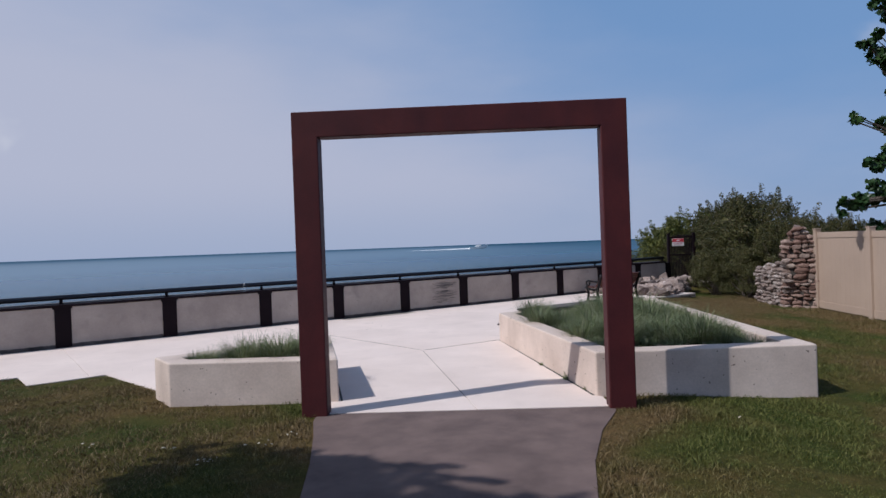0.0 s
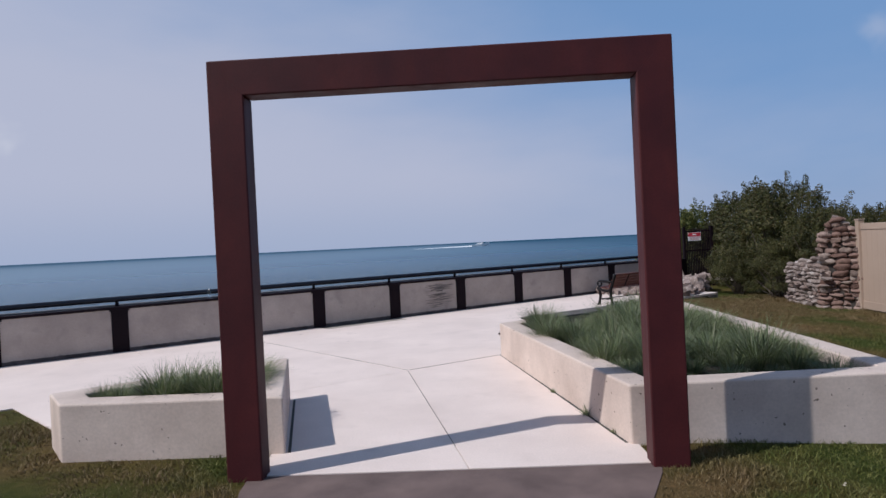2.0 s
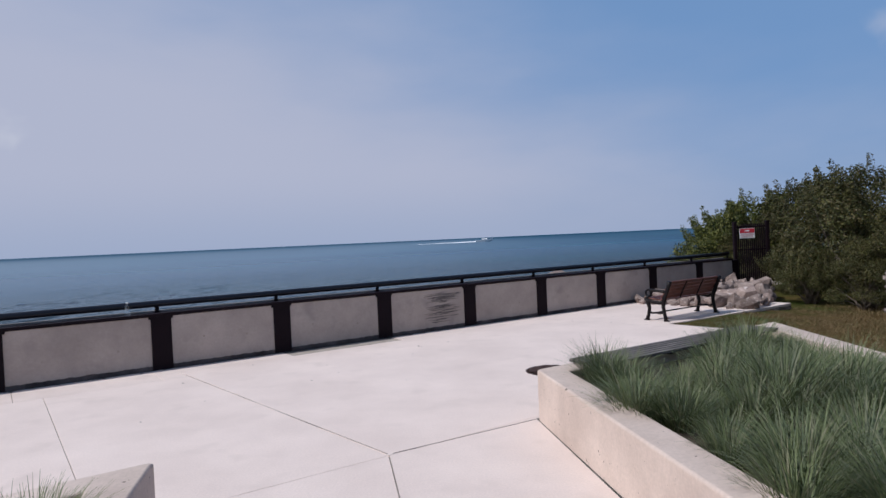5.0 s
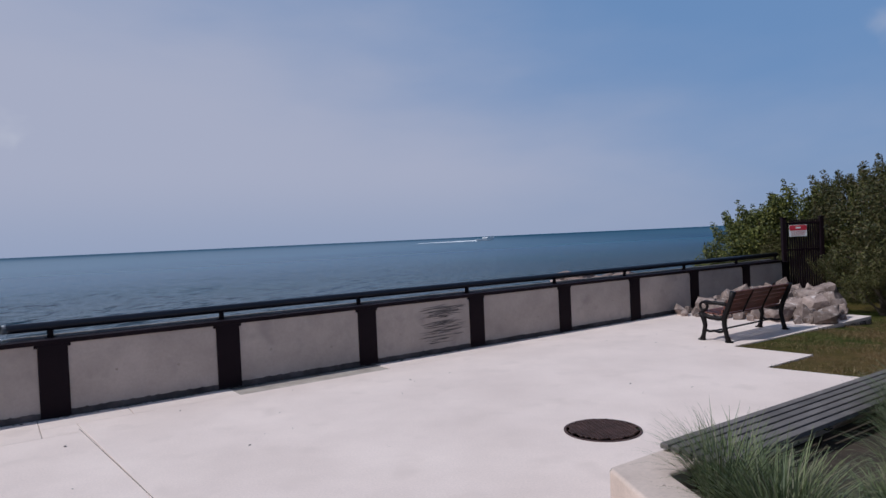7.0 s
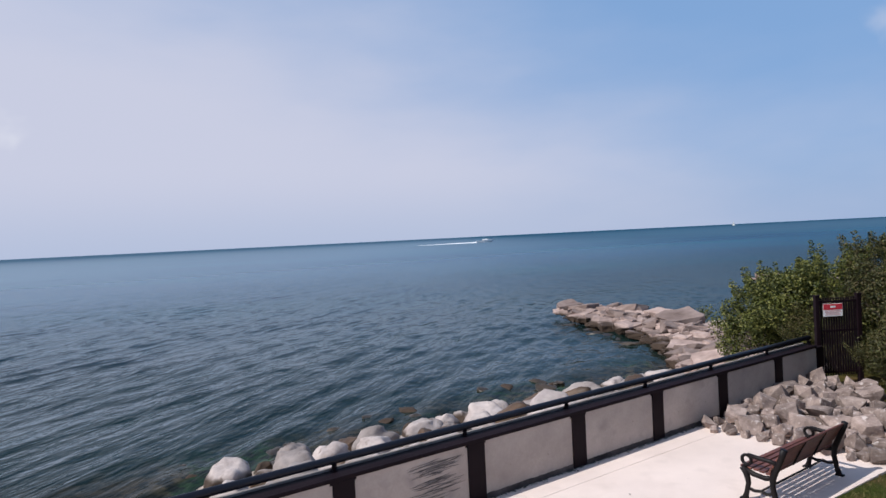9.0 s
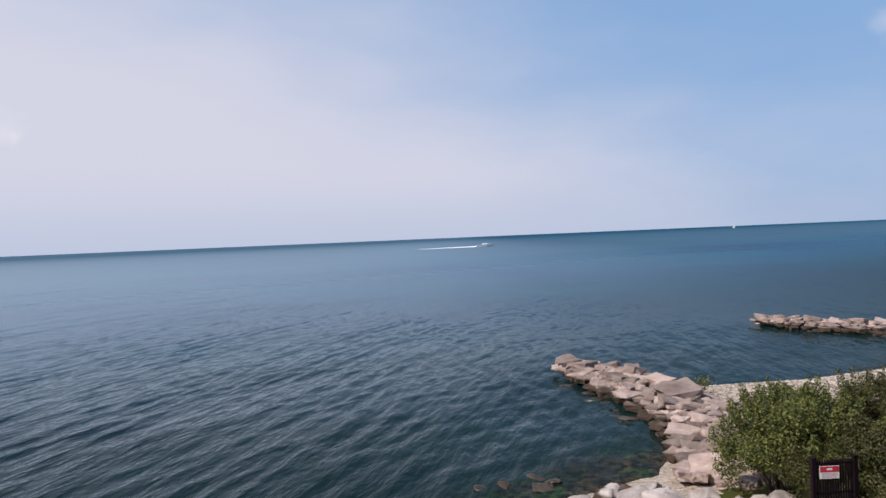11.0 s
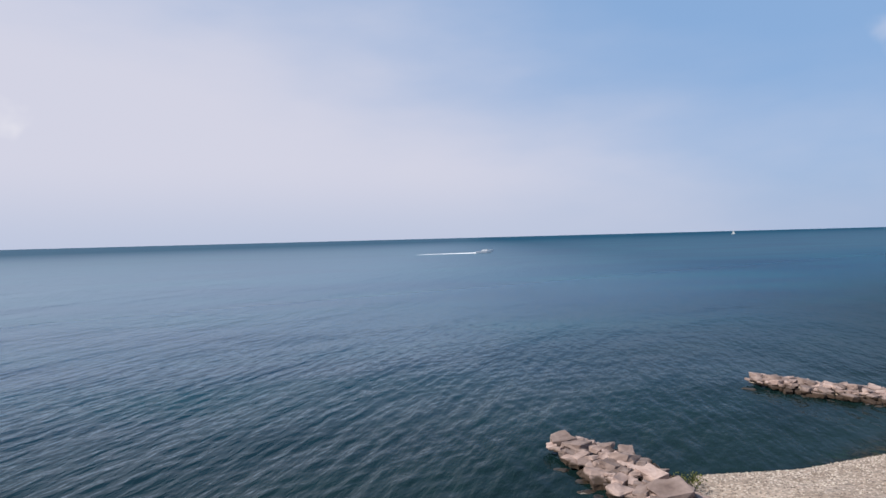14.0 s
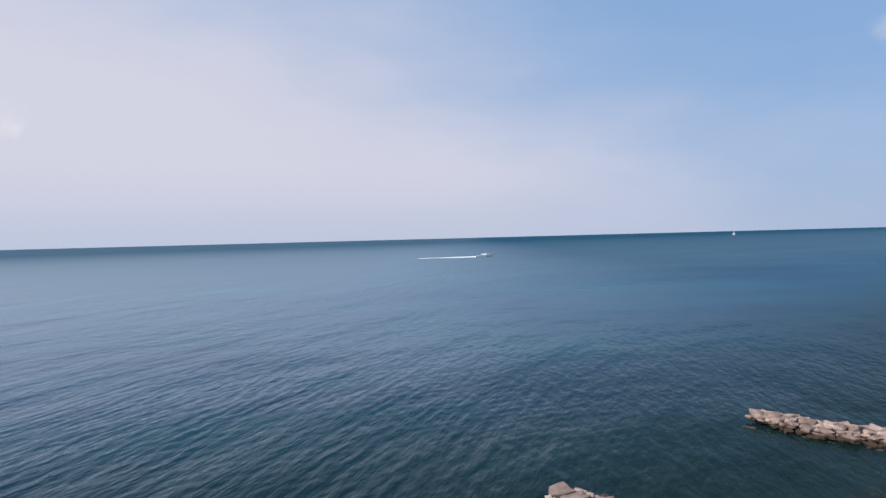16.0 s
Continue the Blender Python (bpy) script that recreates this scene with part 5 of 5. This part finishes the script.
def build_ruin():
    """The broken corner of a stacked fieldstone wall: a tall jagged pier and a low wing behind it."""
    A, B, C = Vector((9.38, 9.80)), Vector((9.93, 9.44)), Vector((9.46, 11.45))
    base = -0.30
    ruin = thing("stone_wall", pose(A.x, A.y, base), "broken corner of a stacked fieldstone wall beside a fence", "stone wall")
    rng = random.Random(51)
    pier_stones = meshes_of("stone", rounded, FIELDSTONE, 7, 52, True, flat=0.95, rough=0.42) + meshes_of("stone", chunk, FIELDSTONE, 5, 53, flat=1.0)
    wing_stones = meshes_of("stone", rounded, GREYSTONE, 6, 54, True, flat=0.95, rough=0.42) + meshes_of("stone", chunk, GREYSTONE, 4, 55, flat=1.0)

    def pier_top(f):
        jag = 0.05 * math.sin(f * 31) + 0.03 * math.sin(f * 67 + 1)
        return (1.62 + 1.05 * f if f < 0.45 else 2.10 - 0.55 * (f - 0.45)) + jag

    def wing_top(f):
        return 1.16 - 0.16 * f + 0.07 * math.sin(f * 19 + 2) + 0.04 * math.sin(f * 43)

    def lay(a, b, thick, top, course, widths, stones):
        along = (b - a).normalized()
        long, turn = (b - a).length, math.degrees(math.atan2(along.y, along.x))
        here = pose(a.x - A.x, a.y - A.y, 0, 0, 0, turn)
        bm = bmesh.new()
        steps = 12
        for k in range(steps):
            x0, x1 = long * k / steps, long * (k + 1) / steps
            box(bm, x0 + 0.001, x1 - 0.001, 0.05, thick - 0.05, -0.2, min(top(k / steps), top((k + 1) / steps)) - 0.12, m=here)
        part("core", bm, MORTAR, ruin, "dark mortar core")
        z = -0.05
        while z < 2.2:
            high = rng.uniform(*course)
            for y in (0.05, thick - 0.05):
                x = rng.uniform(-0.10, 0.0)
                while x < long + 0.02:
                    w = rng.uniform(*widths)
                    mid = min(max((x + w / 2) / long, 0), 1)
                    tall = high * rng.uniform(0.8, 1.25)
                    if z + tall * 0.6 < top(mid):
                        piece("stone", rng.choice(stones), ruin, here @ pose(x + w / 2, y + rng.uniform(-0.035, 0.035), z + high / 2, rng.uniform(-12, 12), rng.uniform(-9, 9), rng.uniform(-14, 14)) @ Matrix.Diagonal((w * 1.06, rng.uniform(0.2, 0.28), tall * 1.22, 1)))
                    x += w
            for x, f in ((0.04, 0.0), (long - 0.04, 1.0)):
                y = 0.16
                while y < thick - 0.1:
                    w = rng.uniform(0.14, 0.24)
                    if z + high * 0.6 < top(f):
                        piece("stone", rng.choice(stones), ruin, here @ pose(x, y + w / 2, z + high / 2, rng.uniform(-9, 9), rng.uniform(-9, 9), 90 + rng.uniform(-14, 14)) @ Matrix.Diagonal((w * 1.1, 0.24, high * 1.25, 1)))
                    y += w
            z += high
        for k in range(int(long / 0.13)):
            f = (k + 0.5) * 0.13 / long
            piece("stone", rng.choice(stones), ruin, here @ pose(f * long, rng.uniform(0.12, thick - 0.12), top(f) - 0.06, rng.uniform(-20, 20), rng.uniform(-20, 20), rng.uniform(0, 180)) @ Matrix.Diagonal((rng.uniform(0.2, 0.34), 0.26, rng.uniform(0.12, 0.2), 1)))

    lay(A, B, 0.46, pier_top, (0.075, 0.135), (0.13, 0.32), pier_stones)
    lay(C, A + Vector((0.02, 0.02)), 0.42, lambda f: wing_top(1 - f), (0.06, 0.10), (0.11, 0.26), wing_stones)


build_ruin()


# ---- shrubs and trees ----
def leaf_cloud(rng, clumps, per, leaf, lobes=False):
    """Small folded leaves scattered round the clump centres (x, y, z, radius)."""
    verts, faces = [], []
    counts = [max(8, int(per * min(1.0, (c[3] / 0.38) ** 2))) for c in clumps]
    n = sum(counts)
    nrng = np.random.default_rng(rng.randrange(10**6))
    cen = np.repeat(np.array([c[:3] for c in clumps]), counts, 0)
    rad = np.repeat(np.array([c[3] for c in clumps]), counts)
    d = nrng.normal(size=(n, 3))
    d /= np.linalg.norm(d, axis=1)[:, None]
    p = cen + d * (rad * nrng.uniform(0.3, 1.0, n) ** 0.5)[:, None] * np.array([1, 1, 0.85])
    nrm = d * 0.7 + nrng.normal(size=(n, 3)) * 0.6 + np.array([0, 0, 0.5])
    nrm /= np.linalg.norm(nrm, axis=1)[:, None]
    t = np.cross(nrm, nrng.normal(size=(n, 3)))
    t /= np.linalg.norm(t, axis=1)[:, None]
    b = np.cross(nrm, t)
    size = (leaf * nrng.uniform(0.6, 1.3, n))[:, None]
    droop = -nrm * size * 0.18
    if lobes:
        shape = ((-0.5, 0), (-0.12, 0.42), (0.05, 0.2), (0.3, 0.38), (0.55, 0), (0.3, -0.38), (0.05, -0.2), (-0.12, -0.42))
    else:
        shape = ((-0.5, 0), (0.0, 0.27), (0.5, 0), (0.0, -0.27))
    k = len(shape)
    vs = np.stack([p + t * size * sx + b * size * sy + droop * (abs(sy) * 2) for sx, sy in shape], 1).reshape(-1, 3)
    idx = (k * np.arange(n))[:, None] + np.arange(k)[None, :]
    if lobes:
        return vs.tolist(), idx.tolist()
    return vs.tolist(), np.concatenate([idx[:, [0, 1, 2]], idx[:, [0, 2, 3]]]).tolist()


def stems(bm, rng, tips, base_r, root=(0, 0, 0), fan=0.25):
    for x, y, z, _ in tips:
        a = rng.uniform(0, 6.28)
        p0 = Vector(root) + Vector((math.cos(a), math.sin(a), 0)) * fan * rng.random()
        p1 = Vector((x, y, z))
        mid = p0.lerp(p1, 0.5) + Vector((rng.uniform(-0.15, 0.15), rng.uniform(-0.15, 0.15), 0.25 * (p1 - p0).length * 0.3))
        tube(bm, [p0, p0.lerp(mid, 0.5) + Vector((0, 0, 0.05)), mid, mid.lerp(p1, 0.6), p1], [base_r, base_r * 0.85, base_r * 0.65, base_r * 0.45, base_r * 0.2], 5)


def shrub_model(seed, wide, tall, material, clumps=46, per=520, leaf=0.058):
    rng = random.Random(seed)
    cl = []
    for _ in range(clumps):
        a, r = rng.uniform(0, 2 * math.pi), math.sqrt(rng.random())
        dome = math.sqrt(max(0.05, 1 - r * r * 0.85))
        z = tall * (0.12 + 0.80 * dome * rng.random() ** 0.45) + rng.uniform(-0.1, 0.12)
        cl.append((wide * r * math.cos(a), wide * r * math.sin(a), max(z, 0.2), rng.uniform(0.20, 0.44)))
    for _ in range(26):
        # loose shoots that stand out of the crown
        a, r = rng.uniform(0, 2 * math.pi), rng.uniform(0.1, 1.0)
        x, y, z = wide * r * math.cos(a), wide * r * math.sin(a), tall * (0.12 + 0.8 * math.sqrt(1 - r * r * 0.85))
        lx, ly, high = 0.4 * math.cos(a) * r, 0.4 * math.sin(a) * r, rng.uniform(0.25, 0.6)
        for k in range(5):
            cl.append((x + lx * k / 4, y + ly * k / 4, z + high * k / 4, 0.20 - 0.03 * k))
    shrub = thing("shrub", pose(0, 0, -50), "dense green leafy shrub", "shrub")
    bm = bmesh.new()
    stems(bm, rng, cl[:26], 0.035)
    part("woody_base", bm, BARK, shrub)
    crown = new("crown", raw_mesh("crown", *leaf_cloud(rng, cl, per, leaf), material))
    crown.parent = shrub
    return shrub


def build_shrubs():
    models = [shrub_model(61, 1.75, 2.95, SHRUB, 78), shrub_model(62, 1.6, 2.8, SHRUB, 70), shrub_model(63, 1.5, 2.5, BRIGHT, 64, 400, 0.07)]
    rows = [(0, 10.9, 14.4, 1.05, 40), (1, 12.5, 13.0, 0.78, 200), (0, 11.5, 17.3, 1.05, 110), (2, 10.2, 19.3, 1.12, 10), (1, 11.9, 19.4, 1.08, 75), (2, 10.3, 21.8, 1.12, 160),
            (0, 13.3, 16.6, 0.8, 300), (1, 14.3, 14.4, 0.72, 20), (2, 11.5, 23.0, 1.12, 250), (1, 9.75, 12.6, 0.52, 15), (0, 10.9, 12.0, 0.75, 70), (1, 9.35, 14.0, 0.45, 250), (0, 10.2, 18.9, 0.66, 130), (1, 10.25, 16.35, 0.55, 205)]
    for k, (model, x, y, size, turn) in enumerate(rows):
        m = pose(x, y, height_at(x, y) - 0.05, 0, 0, turn) @ Matrix.Scale(size, 4)
        src = models[model]
        if src.location.z < -40:
            src.matrix_basis, ob = m, src
        else:
            ob = copy_thing(src, pose(x, y, height_at(x, y) - 0.05, 0, 0, turn))
            ob.matrix_basis = m
        tagged(ob, "bright green leafy shrub on the shore" if model == 2 else "dense dark green shrub beside the lawn", "shrub", "shrubs behind the gate")
    # a few weeds among the stones of the groyne
    rng = random.Random(64)
    for x, y, size in ((12.6, 35.6, 1.5), (13.0, 36.5, 1.0), (11.9, 35.3, 0.7)):
        weed = thing("weed", pose(x, y, height_at(x, y) + 0.15) @ Matrix.Scale(size, 4), "small green weed growing between groyne stones", "weed")
        cl = [(rng.uniform(-0.4, 0.4), rng.uniform(-0.3, 0.3), rng.uniform(0.2, 0.6), 0.25) for _ in range(7)]
        bm = bmesh.new()
        stems(bm, rng, cl, 0.015)
        part("woody_base", bm, BARK, weed)
        crown = new("leaves", raw_mesh("leaves", *leaf_cloud(rng, cl, 90, 0.09), BRIGHT))
        crown.parent = weed


build_shrubs()


def build_tree(name, x, y, centre, radius, clumps, per, leaf, seed, label, extra=(), lobes=True, tall=None):
    rng = random.Random(seed)
    z0 = height_at(x, y)
    tree = thing(name, pose(x, y, z0 - 0.05), label, "tree")
    cx, cy, cz = centre
    cl = []
    for ex, ey, ez, r in extra:
        for _ in range(4):
            cl.append((ex + rng.uniform(-1.1, 1.1) * r, ey + rng.uniform(-1, 1) * r, ez + rng.uniform(-0.9, 0.7) * r, r * rng.uniform(0.45, 0.75)))
    for _ in range(clumps):
        v = Vector((rng.gauss(0, 1), rng.gauss(0, 1), rng.gauss(0, 1))).normalized() * radius * rng.uniform(0.45, 1.0)
        cl.append((cx + v.x, cy + v.y, cz + v.z * 0.85, rng.uniform(0.4, 0.75)))
    bm = bmesh.new()
    fork = Vector((cx * 0.35, cy * 0.35, max(1.6, cz * 0.42)))
    tube(bm, [(0, 0, 0), (0.02, 0, 0.4), fork * 0.6, fork], [0.24, 0.19, 0.16, 0.13], 10)
    part("trunk", bm, BARK, tree, "", True)
    bm = bmesh.new()
    for c in cl:
        p1 = Vector(c[:3])
        mid = fork.lerp(p1, 0.5) + Vector((rng.uniform(-0.2, 0.2), rng.uniform(-0.2, 0.2), 0.25))
        tube(bm, [fork, fork.lerp(mid, 0.55), mid, mid.lerp(p1, 0.6), p1], [0.07, 0.05, 0.035, 0.022, 0.008], 5)
    part("limbs", bm, BARK, tree)
    crown = new("crown", raw_mesh("crown", *leaf_cloud(rng, cl, per, leaf, lobes), MAPLE))
    crown.parent = tree
    return tree


build_tree("maple_tree", 12.4, 7.3, (1.9, 0.2, 5.3), 2.5, 46, 150, 0.17, 71, "dark green broadleaf maple overhanging the fence",
           extra=[(-2.54, 0.1, 4.25, 0.12), (-2.84, 0.1, 2.43, 0.16), (-2.55, 0.1, 2.53, 0.20), (-2.23, 0.1, 3.3, 0.17), (-2.05, 0.1, 2.66, 0.32), (-1.9, 0.1, 3.4, 0.26), (-2.02, 0.1, 1.95, 0.26), (-2.0, 0.1, 1.5, 0.18),
                  (-1.7, 0.1, 2.2, 0.35), (-2.1, 0.1, 5.92, 0.20), (-1.85, 0.1, 6.44, 0.28), (-1.98, 0.1, 5.39, 0.14), (-1.9, 0.1, 4.69, 0.14), (-1.5, 0.1, 5.6, 0.4), (-1.5, 0.1, 4.2, 0.4)])
build_tree("shade_tree", -5.2, -6.4, (0.1, 0.1, 6.0), 2.7, 60, 150, 0.17, 72, "leafy tree on the lawn shading the path")


# ---- small things ----
def build_bottle():
    p = at_wall(-3.95, 0.08, 0.797)
    bottle = thing("plastic_bottle", pose(p.x, p.y, p.z), "small clear plastic bottle standing on the wall", "bottle")
    m, t, shader = tree_of("clear_plastic", 0.15, 0, 0.5)
    shader.inputs["Base Color"].default_value = (0.9, 0.94, 0.96, 1)
    shader.inputs["Transmission Weight"].default_value = 0.92
    shader.inputs["IOR"].default_value = 1.2
    bm = bmesh.new()
    tube(bm, [(0, 0, 0), (0, 0, 0.01), (0, 0, 0.11), (0, 0, 0.145), (0, 0, 0.16)], [0.028, 0.032, 0.032, 0.014, 0.013], 14)
    part("body", bm, m, bottle, "", True)
    bm = bmesh.new()
    tube(bm, [(0, 0, 0.16), (0, 0, 0.178)], 0.016, 12)
    part("cap", bm, WHITE, bottle)


build_bottle()


def build_speedboat():
    p = (11.0, 500.0)
    boat = thing("speedboat", pose(p[0], p[1], WATER_Z, 0, -3, 4) @ Matrix.Scale(1.5, 4), "white open speedboat running across the lake", "boat")
    bm = bmesh.new()
    stations = [(-4.4, 1.35, -0.2, 1.0), (-2, 1.45, -0.3, 1.05), (1.0, 1.4, -0.3, 1.2), (3.2, 0.9, -0.1, 1.45), (4.8, 0.08, 0.7, 1.65)]
    rings = [[bm.verts.new((x, y, z)) for y, z in ((-w, hi), (-w * 0.8, lo + 0.3), (0, lo), (w * 0.8, lo + 0.3), (w, hi))] for x, w, lo, hi in stations]
    for a, b in zip(rings, rings[1:]):
        for k in range(4):
            bm.faces.new((a[k], a[k + 1], b[k + 1], b[k]))
        bm.faces.new((a[4], a[0], b[0], b[4]))
    bm.faces.new(rings[0]), bm.faces.new(rings[-1][::-1])
    part("hull", bm, GEL, boat)
    bm = bmesh.new()
    box(bm, -1.2, 1.6, -0.95, 0.95, 1.1, 1.75, 0.2)
    part("cabin", bm, GEL, boat)
    bm = bmesh.new()
    box(bm, 1.35, 1.72, -0.8, 0.8, 1.55, 2.0, 0.1)
    part("windscreen", bm, SMOKED, boat)
    bm = bmesh.new()
    n = 40
    lo, hi = [], []
    for k in range(n + 1):
        f = k / n
        x = p[0] - 5.0 - 46 * f
        w = 0.9 + 0.8 * f + 0.3 * math.sin(k * 2.1)
        if f > 0.5:
            w *= 1.0 - 0.85 * (f - 0.5) * 2
        yy = p[1] + 0.6 * math.sin(k * 0.5) - 55 * f * 0.07
        lo.append(bm.verts.new((x, yy - w, WATER_Z + 0.02)))
        hi.append(bm.verts.new((x, yy + w, WATER_Z + 0.6 * (1 - f) + 0.15)))
    for k in range(n):
        bm.faces.new((lo[k], lo[k + 1], hi[k + 1], hi[k]))
    tagged(link_mesh("wake", bm, FOAM), "white foaming wake behind a speedboat", "wake", kind="stuff")


build_speedboat()


def build_old_wake():
    """A smooth slick left where the boat has passed, fading towards the west."""
    m, t, shader = tree_of("slick_water", 0.5, 0, 0.3)
    shader.inputs["Base Color"].default_value = (0.16, 0.22, 0.27, 1)
    bm = bmesh.new()
    n = 60
    lo, hi = [], []
    for k in range(n + 1):
        f = k / n
        x, y = -48 - 330 * f, 492 - 30 * f + 1.5 * math.sin(k * 0.7)
        w = 2.6 * (1 - f) ** 0.5 * (0.8 + 0.3 * math.sin(k * 1.9)) + 0.1
        lo.append(bm.verts.new((x, y - w, WATER_Z + 0.03)))
        hi.append(bm.verts.new((x, y + w, WATER_Z + 0.03)))
    for k in range(n):
        bm.faces.new((lo[k], lo[k + 1], hi[k + 1], hi[k]))
    tagged(link_mesh("wake_trail", bm, m), "faint pale trail of an old wake on the lake", "wake", kind="stuff")


build_old_wake()


def build_sailboat():
    yacht = thing("sailboat", pose(686, 1742, WATER_Z) @ Matrix.Scale(0.75, 4), "tiny white sailing yacht near the horizon", "boat")
    bm = bmesh.new()
    tube(bm, [(-5, 0, 0.6), (-3, 0, 0.5), (2, 0, 0.5), (5.5, 0, 1.0)], [1.0, 1.5, 1.4, 0.1], 10, 0.6)
    part("hull", bm, GEL, yacht)
    bm = bmesh.new()
    tube(bm, [(0.5, 0, 0.5), (0.5, 0, 14)], [0.12, 0.06], 6)
    part("mast", bm, GEL, yacht)
    for name, tri in (("mainsail", ((0.3, 0, 2), (-4.6, 0.5, 2), (0.3, 0.1, 13.6))), ("jib", ((0.9, 0, 2), (5.2, -0.2, 1.4), (0.8, 0, 12)))):
        bm = bmesh.new()
        a = [bm.verts.new(v) for v in tri]
        b = [bm.verts.new((v[0], v[1] + 0.05, v[2])) for v in tri]
        bm.faces.new(a), bm.faces.new(b[::-1])
        for i in range(3):
            bm.faces.new((a[i], b[i], b[(i + 1) % 3], a[(i + 1) % 3]))
        part(name, bm, SAIL, yacht)


build_sailboat()


# ---- litter, weeds and pebbles ----
def build_litter():
    """Dark crumbs of leaf and grit along the foot of the wall, pale leaves on the lawn."""
    rng = random.Random(81)
    verts, faces = [], []

    def crumb(x, y, z, r):
        k = len(verts)
        a = rng.uniform(0, 6.28)
        for i in range(5):
            b = a + i * 1.257
            verts.append((x + r * math.cos(b) * rng.uniform(0.5, 1.2), y + r * math.sin(b) * rng.uniform(0.5, 1.2), z + rng.uniform(0, 0.3) * r))
        verts.append((x, y, z + 0.6 * r))
        for i in range(5):
            faces.append((k + i, k + (i + 1) % 5, k + 5))

    for _ in range(420):
        u = rng.uniform(-10, 8.2)
        p = at_wall(u, -0.115 - abs(rng.gauss(0, 0.028)))
        crumb(p.x, p.y, 0.002, rng.uniform(0.006, 0.022))
    for _ in range(26):
        u = rng.uniform(-9, 6)
        p = at_wall(u, rng.uniform(-4, -0.5))
        crumb(p.x, p.y, 0.001, rng.uniform(0.006, 0.016))
    for _ in range(520):
        u = rng.uniform(-3, 7.0)
        p = at_wall(u, -0.10 - abs(rng.gauss(0, 0.022)))
        crumb(p.x, p.y, 0.001, rng.uniform(0.008, 0.03))
    tagged(new("leaf_litter", raw_mesh("leaf_litter", verts, faces, JOINT)), "dark leaf crumbs and grit at the foot of the wall", "litter", kind="stuff")
    verts, faces = [], []
    for cx, cy, n in ((-0.42, -1.35, 9), (-0.1, -0.9, 5), (0.0, -0.72, 3), (-0.9, -1.0, 3), (-1.6, -0.9, 3), (4.1, -0.4, 2), (-2.4, -1.2, 2)):
        for _ in range(n):
            x, y = cx + rng.gauss(0, 0.09), cy + rng.gauss(0, 0.06)
            crumb(x, y, height_at(x, y) + 0.035, rng.uniform(0.009, 0.021))
    tagged(new("fallen_leaves", raw_mesh("fallen_leaves", verts, faces, DRYLEAF)), "pale fallen leaves scattered on the lawn", "leaves", kind="stuff")


build_litter()


def build_seam_weed():
    rng = random.Random(82)
    for x, y, size in ((2.80, 1.36, 1.0), (2.62, 2.3, 0.5), (2.93, 0.8, 0.45)):
        weed = new("weed", raw_mesh("weed", *blades(rng, 40, 0.02, 0.12 * size, 0.004, 0.9, 3, 1.0), TUFT))
        weed.matrix_basis = pose(x, y, 0.02)
        tagged(weed, "small weed growing in the joint beside a planter", "weed")


build_seam_weed()


def build_pebbles():
    rng = np.random.default_rng(83)
    n = 34000
    x, y = rng.uniform(12.0, 36.0, n), rng.uniform(27.0, 50.0, n)
    dist, side, _ = line_distance(x, y, SHORE)
    keep = (side > 0) & (dist < 9) & (rng.random(n) < np.exp(-dist / 6))
    x, y = x[keep], y[keep]
    n = len(x)
    r = rng.uniform(0.035, 0.10, n)
    z = ground_height(x, y) + 0.01
    shape = np.array([(1, 0, 0), (0.2, 0.8, 0.05), (-0.9, 0.3, 0), (-0.3, -0.8, 0.05), (0.1, 0, 0.6)])
    a = rng.uniform(0, 6.28, n)
    ca, sa = np.cos(a)[:, None], np.sin(a)[:, None]
    px = x[:, None] + r[:, None] * (ca * shape[:, 0] - sa * shape[:, 1])
    py = y[:, None] + r[:, None] * (sa * shape[:, 0] + ca * shape[:, 1])
    pz = z[:, None] + r[:, None] * shape[:, 2] * rng.uniform(0.6, 1.2, n)[:, None]
    verts = np.stack([px, py, pz], -1).reshape(-1, 3).tolist()
    base = 5 * np.arange(n)[:, None]
    faces = np.concatenate([base + np.array([[i, (i + 1) % 4, 4]]) for i in range(4)]).tolist()
    m, t, shader = tree_of("pebbles", 0.85, 0, 0.3)
    geo = t.nodes.new("ShaderNodeNewGeometry")
    t.links.new(ramp(t, geo.outputs["Random Per Island"], (0, (0.13, 0.10, 0.082)), (0.5, (0.33, 0.272, 0.228)), (1, (0.55, 0.48, 0.415))), shader.inputs["Base Color"])
    tagged(new("pebbles", raw_mesh("pebbles", verts, faces, m)), "grey and tan pebbles on the beach", "pebbles", kind="stuff")


build_pebbles()
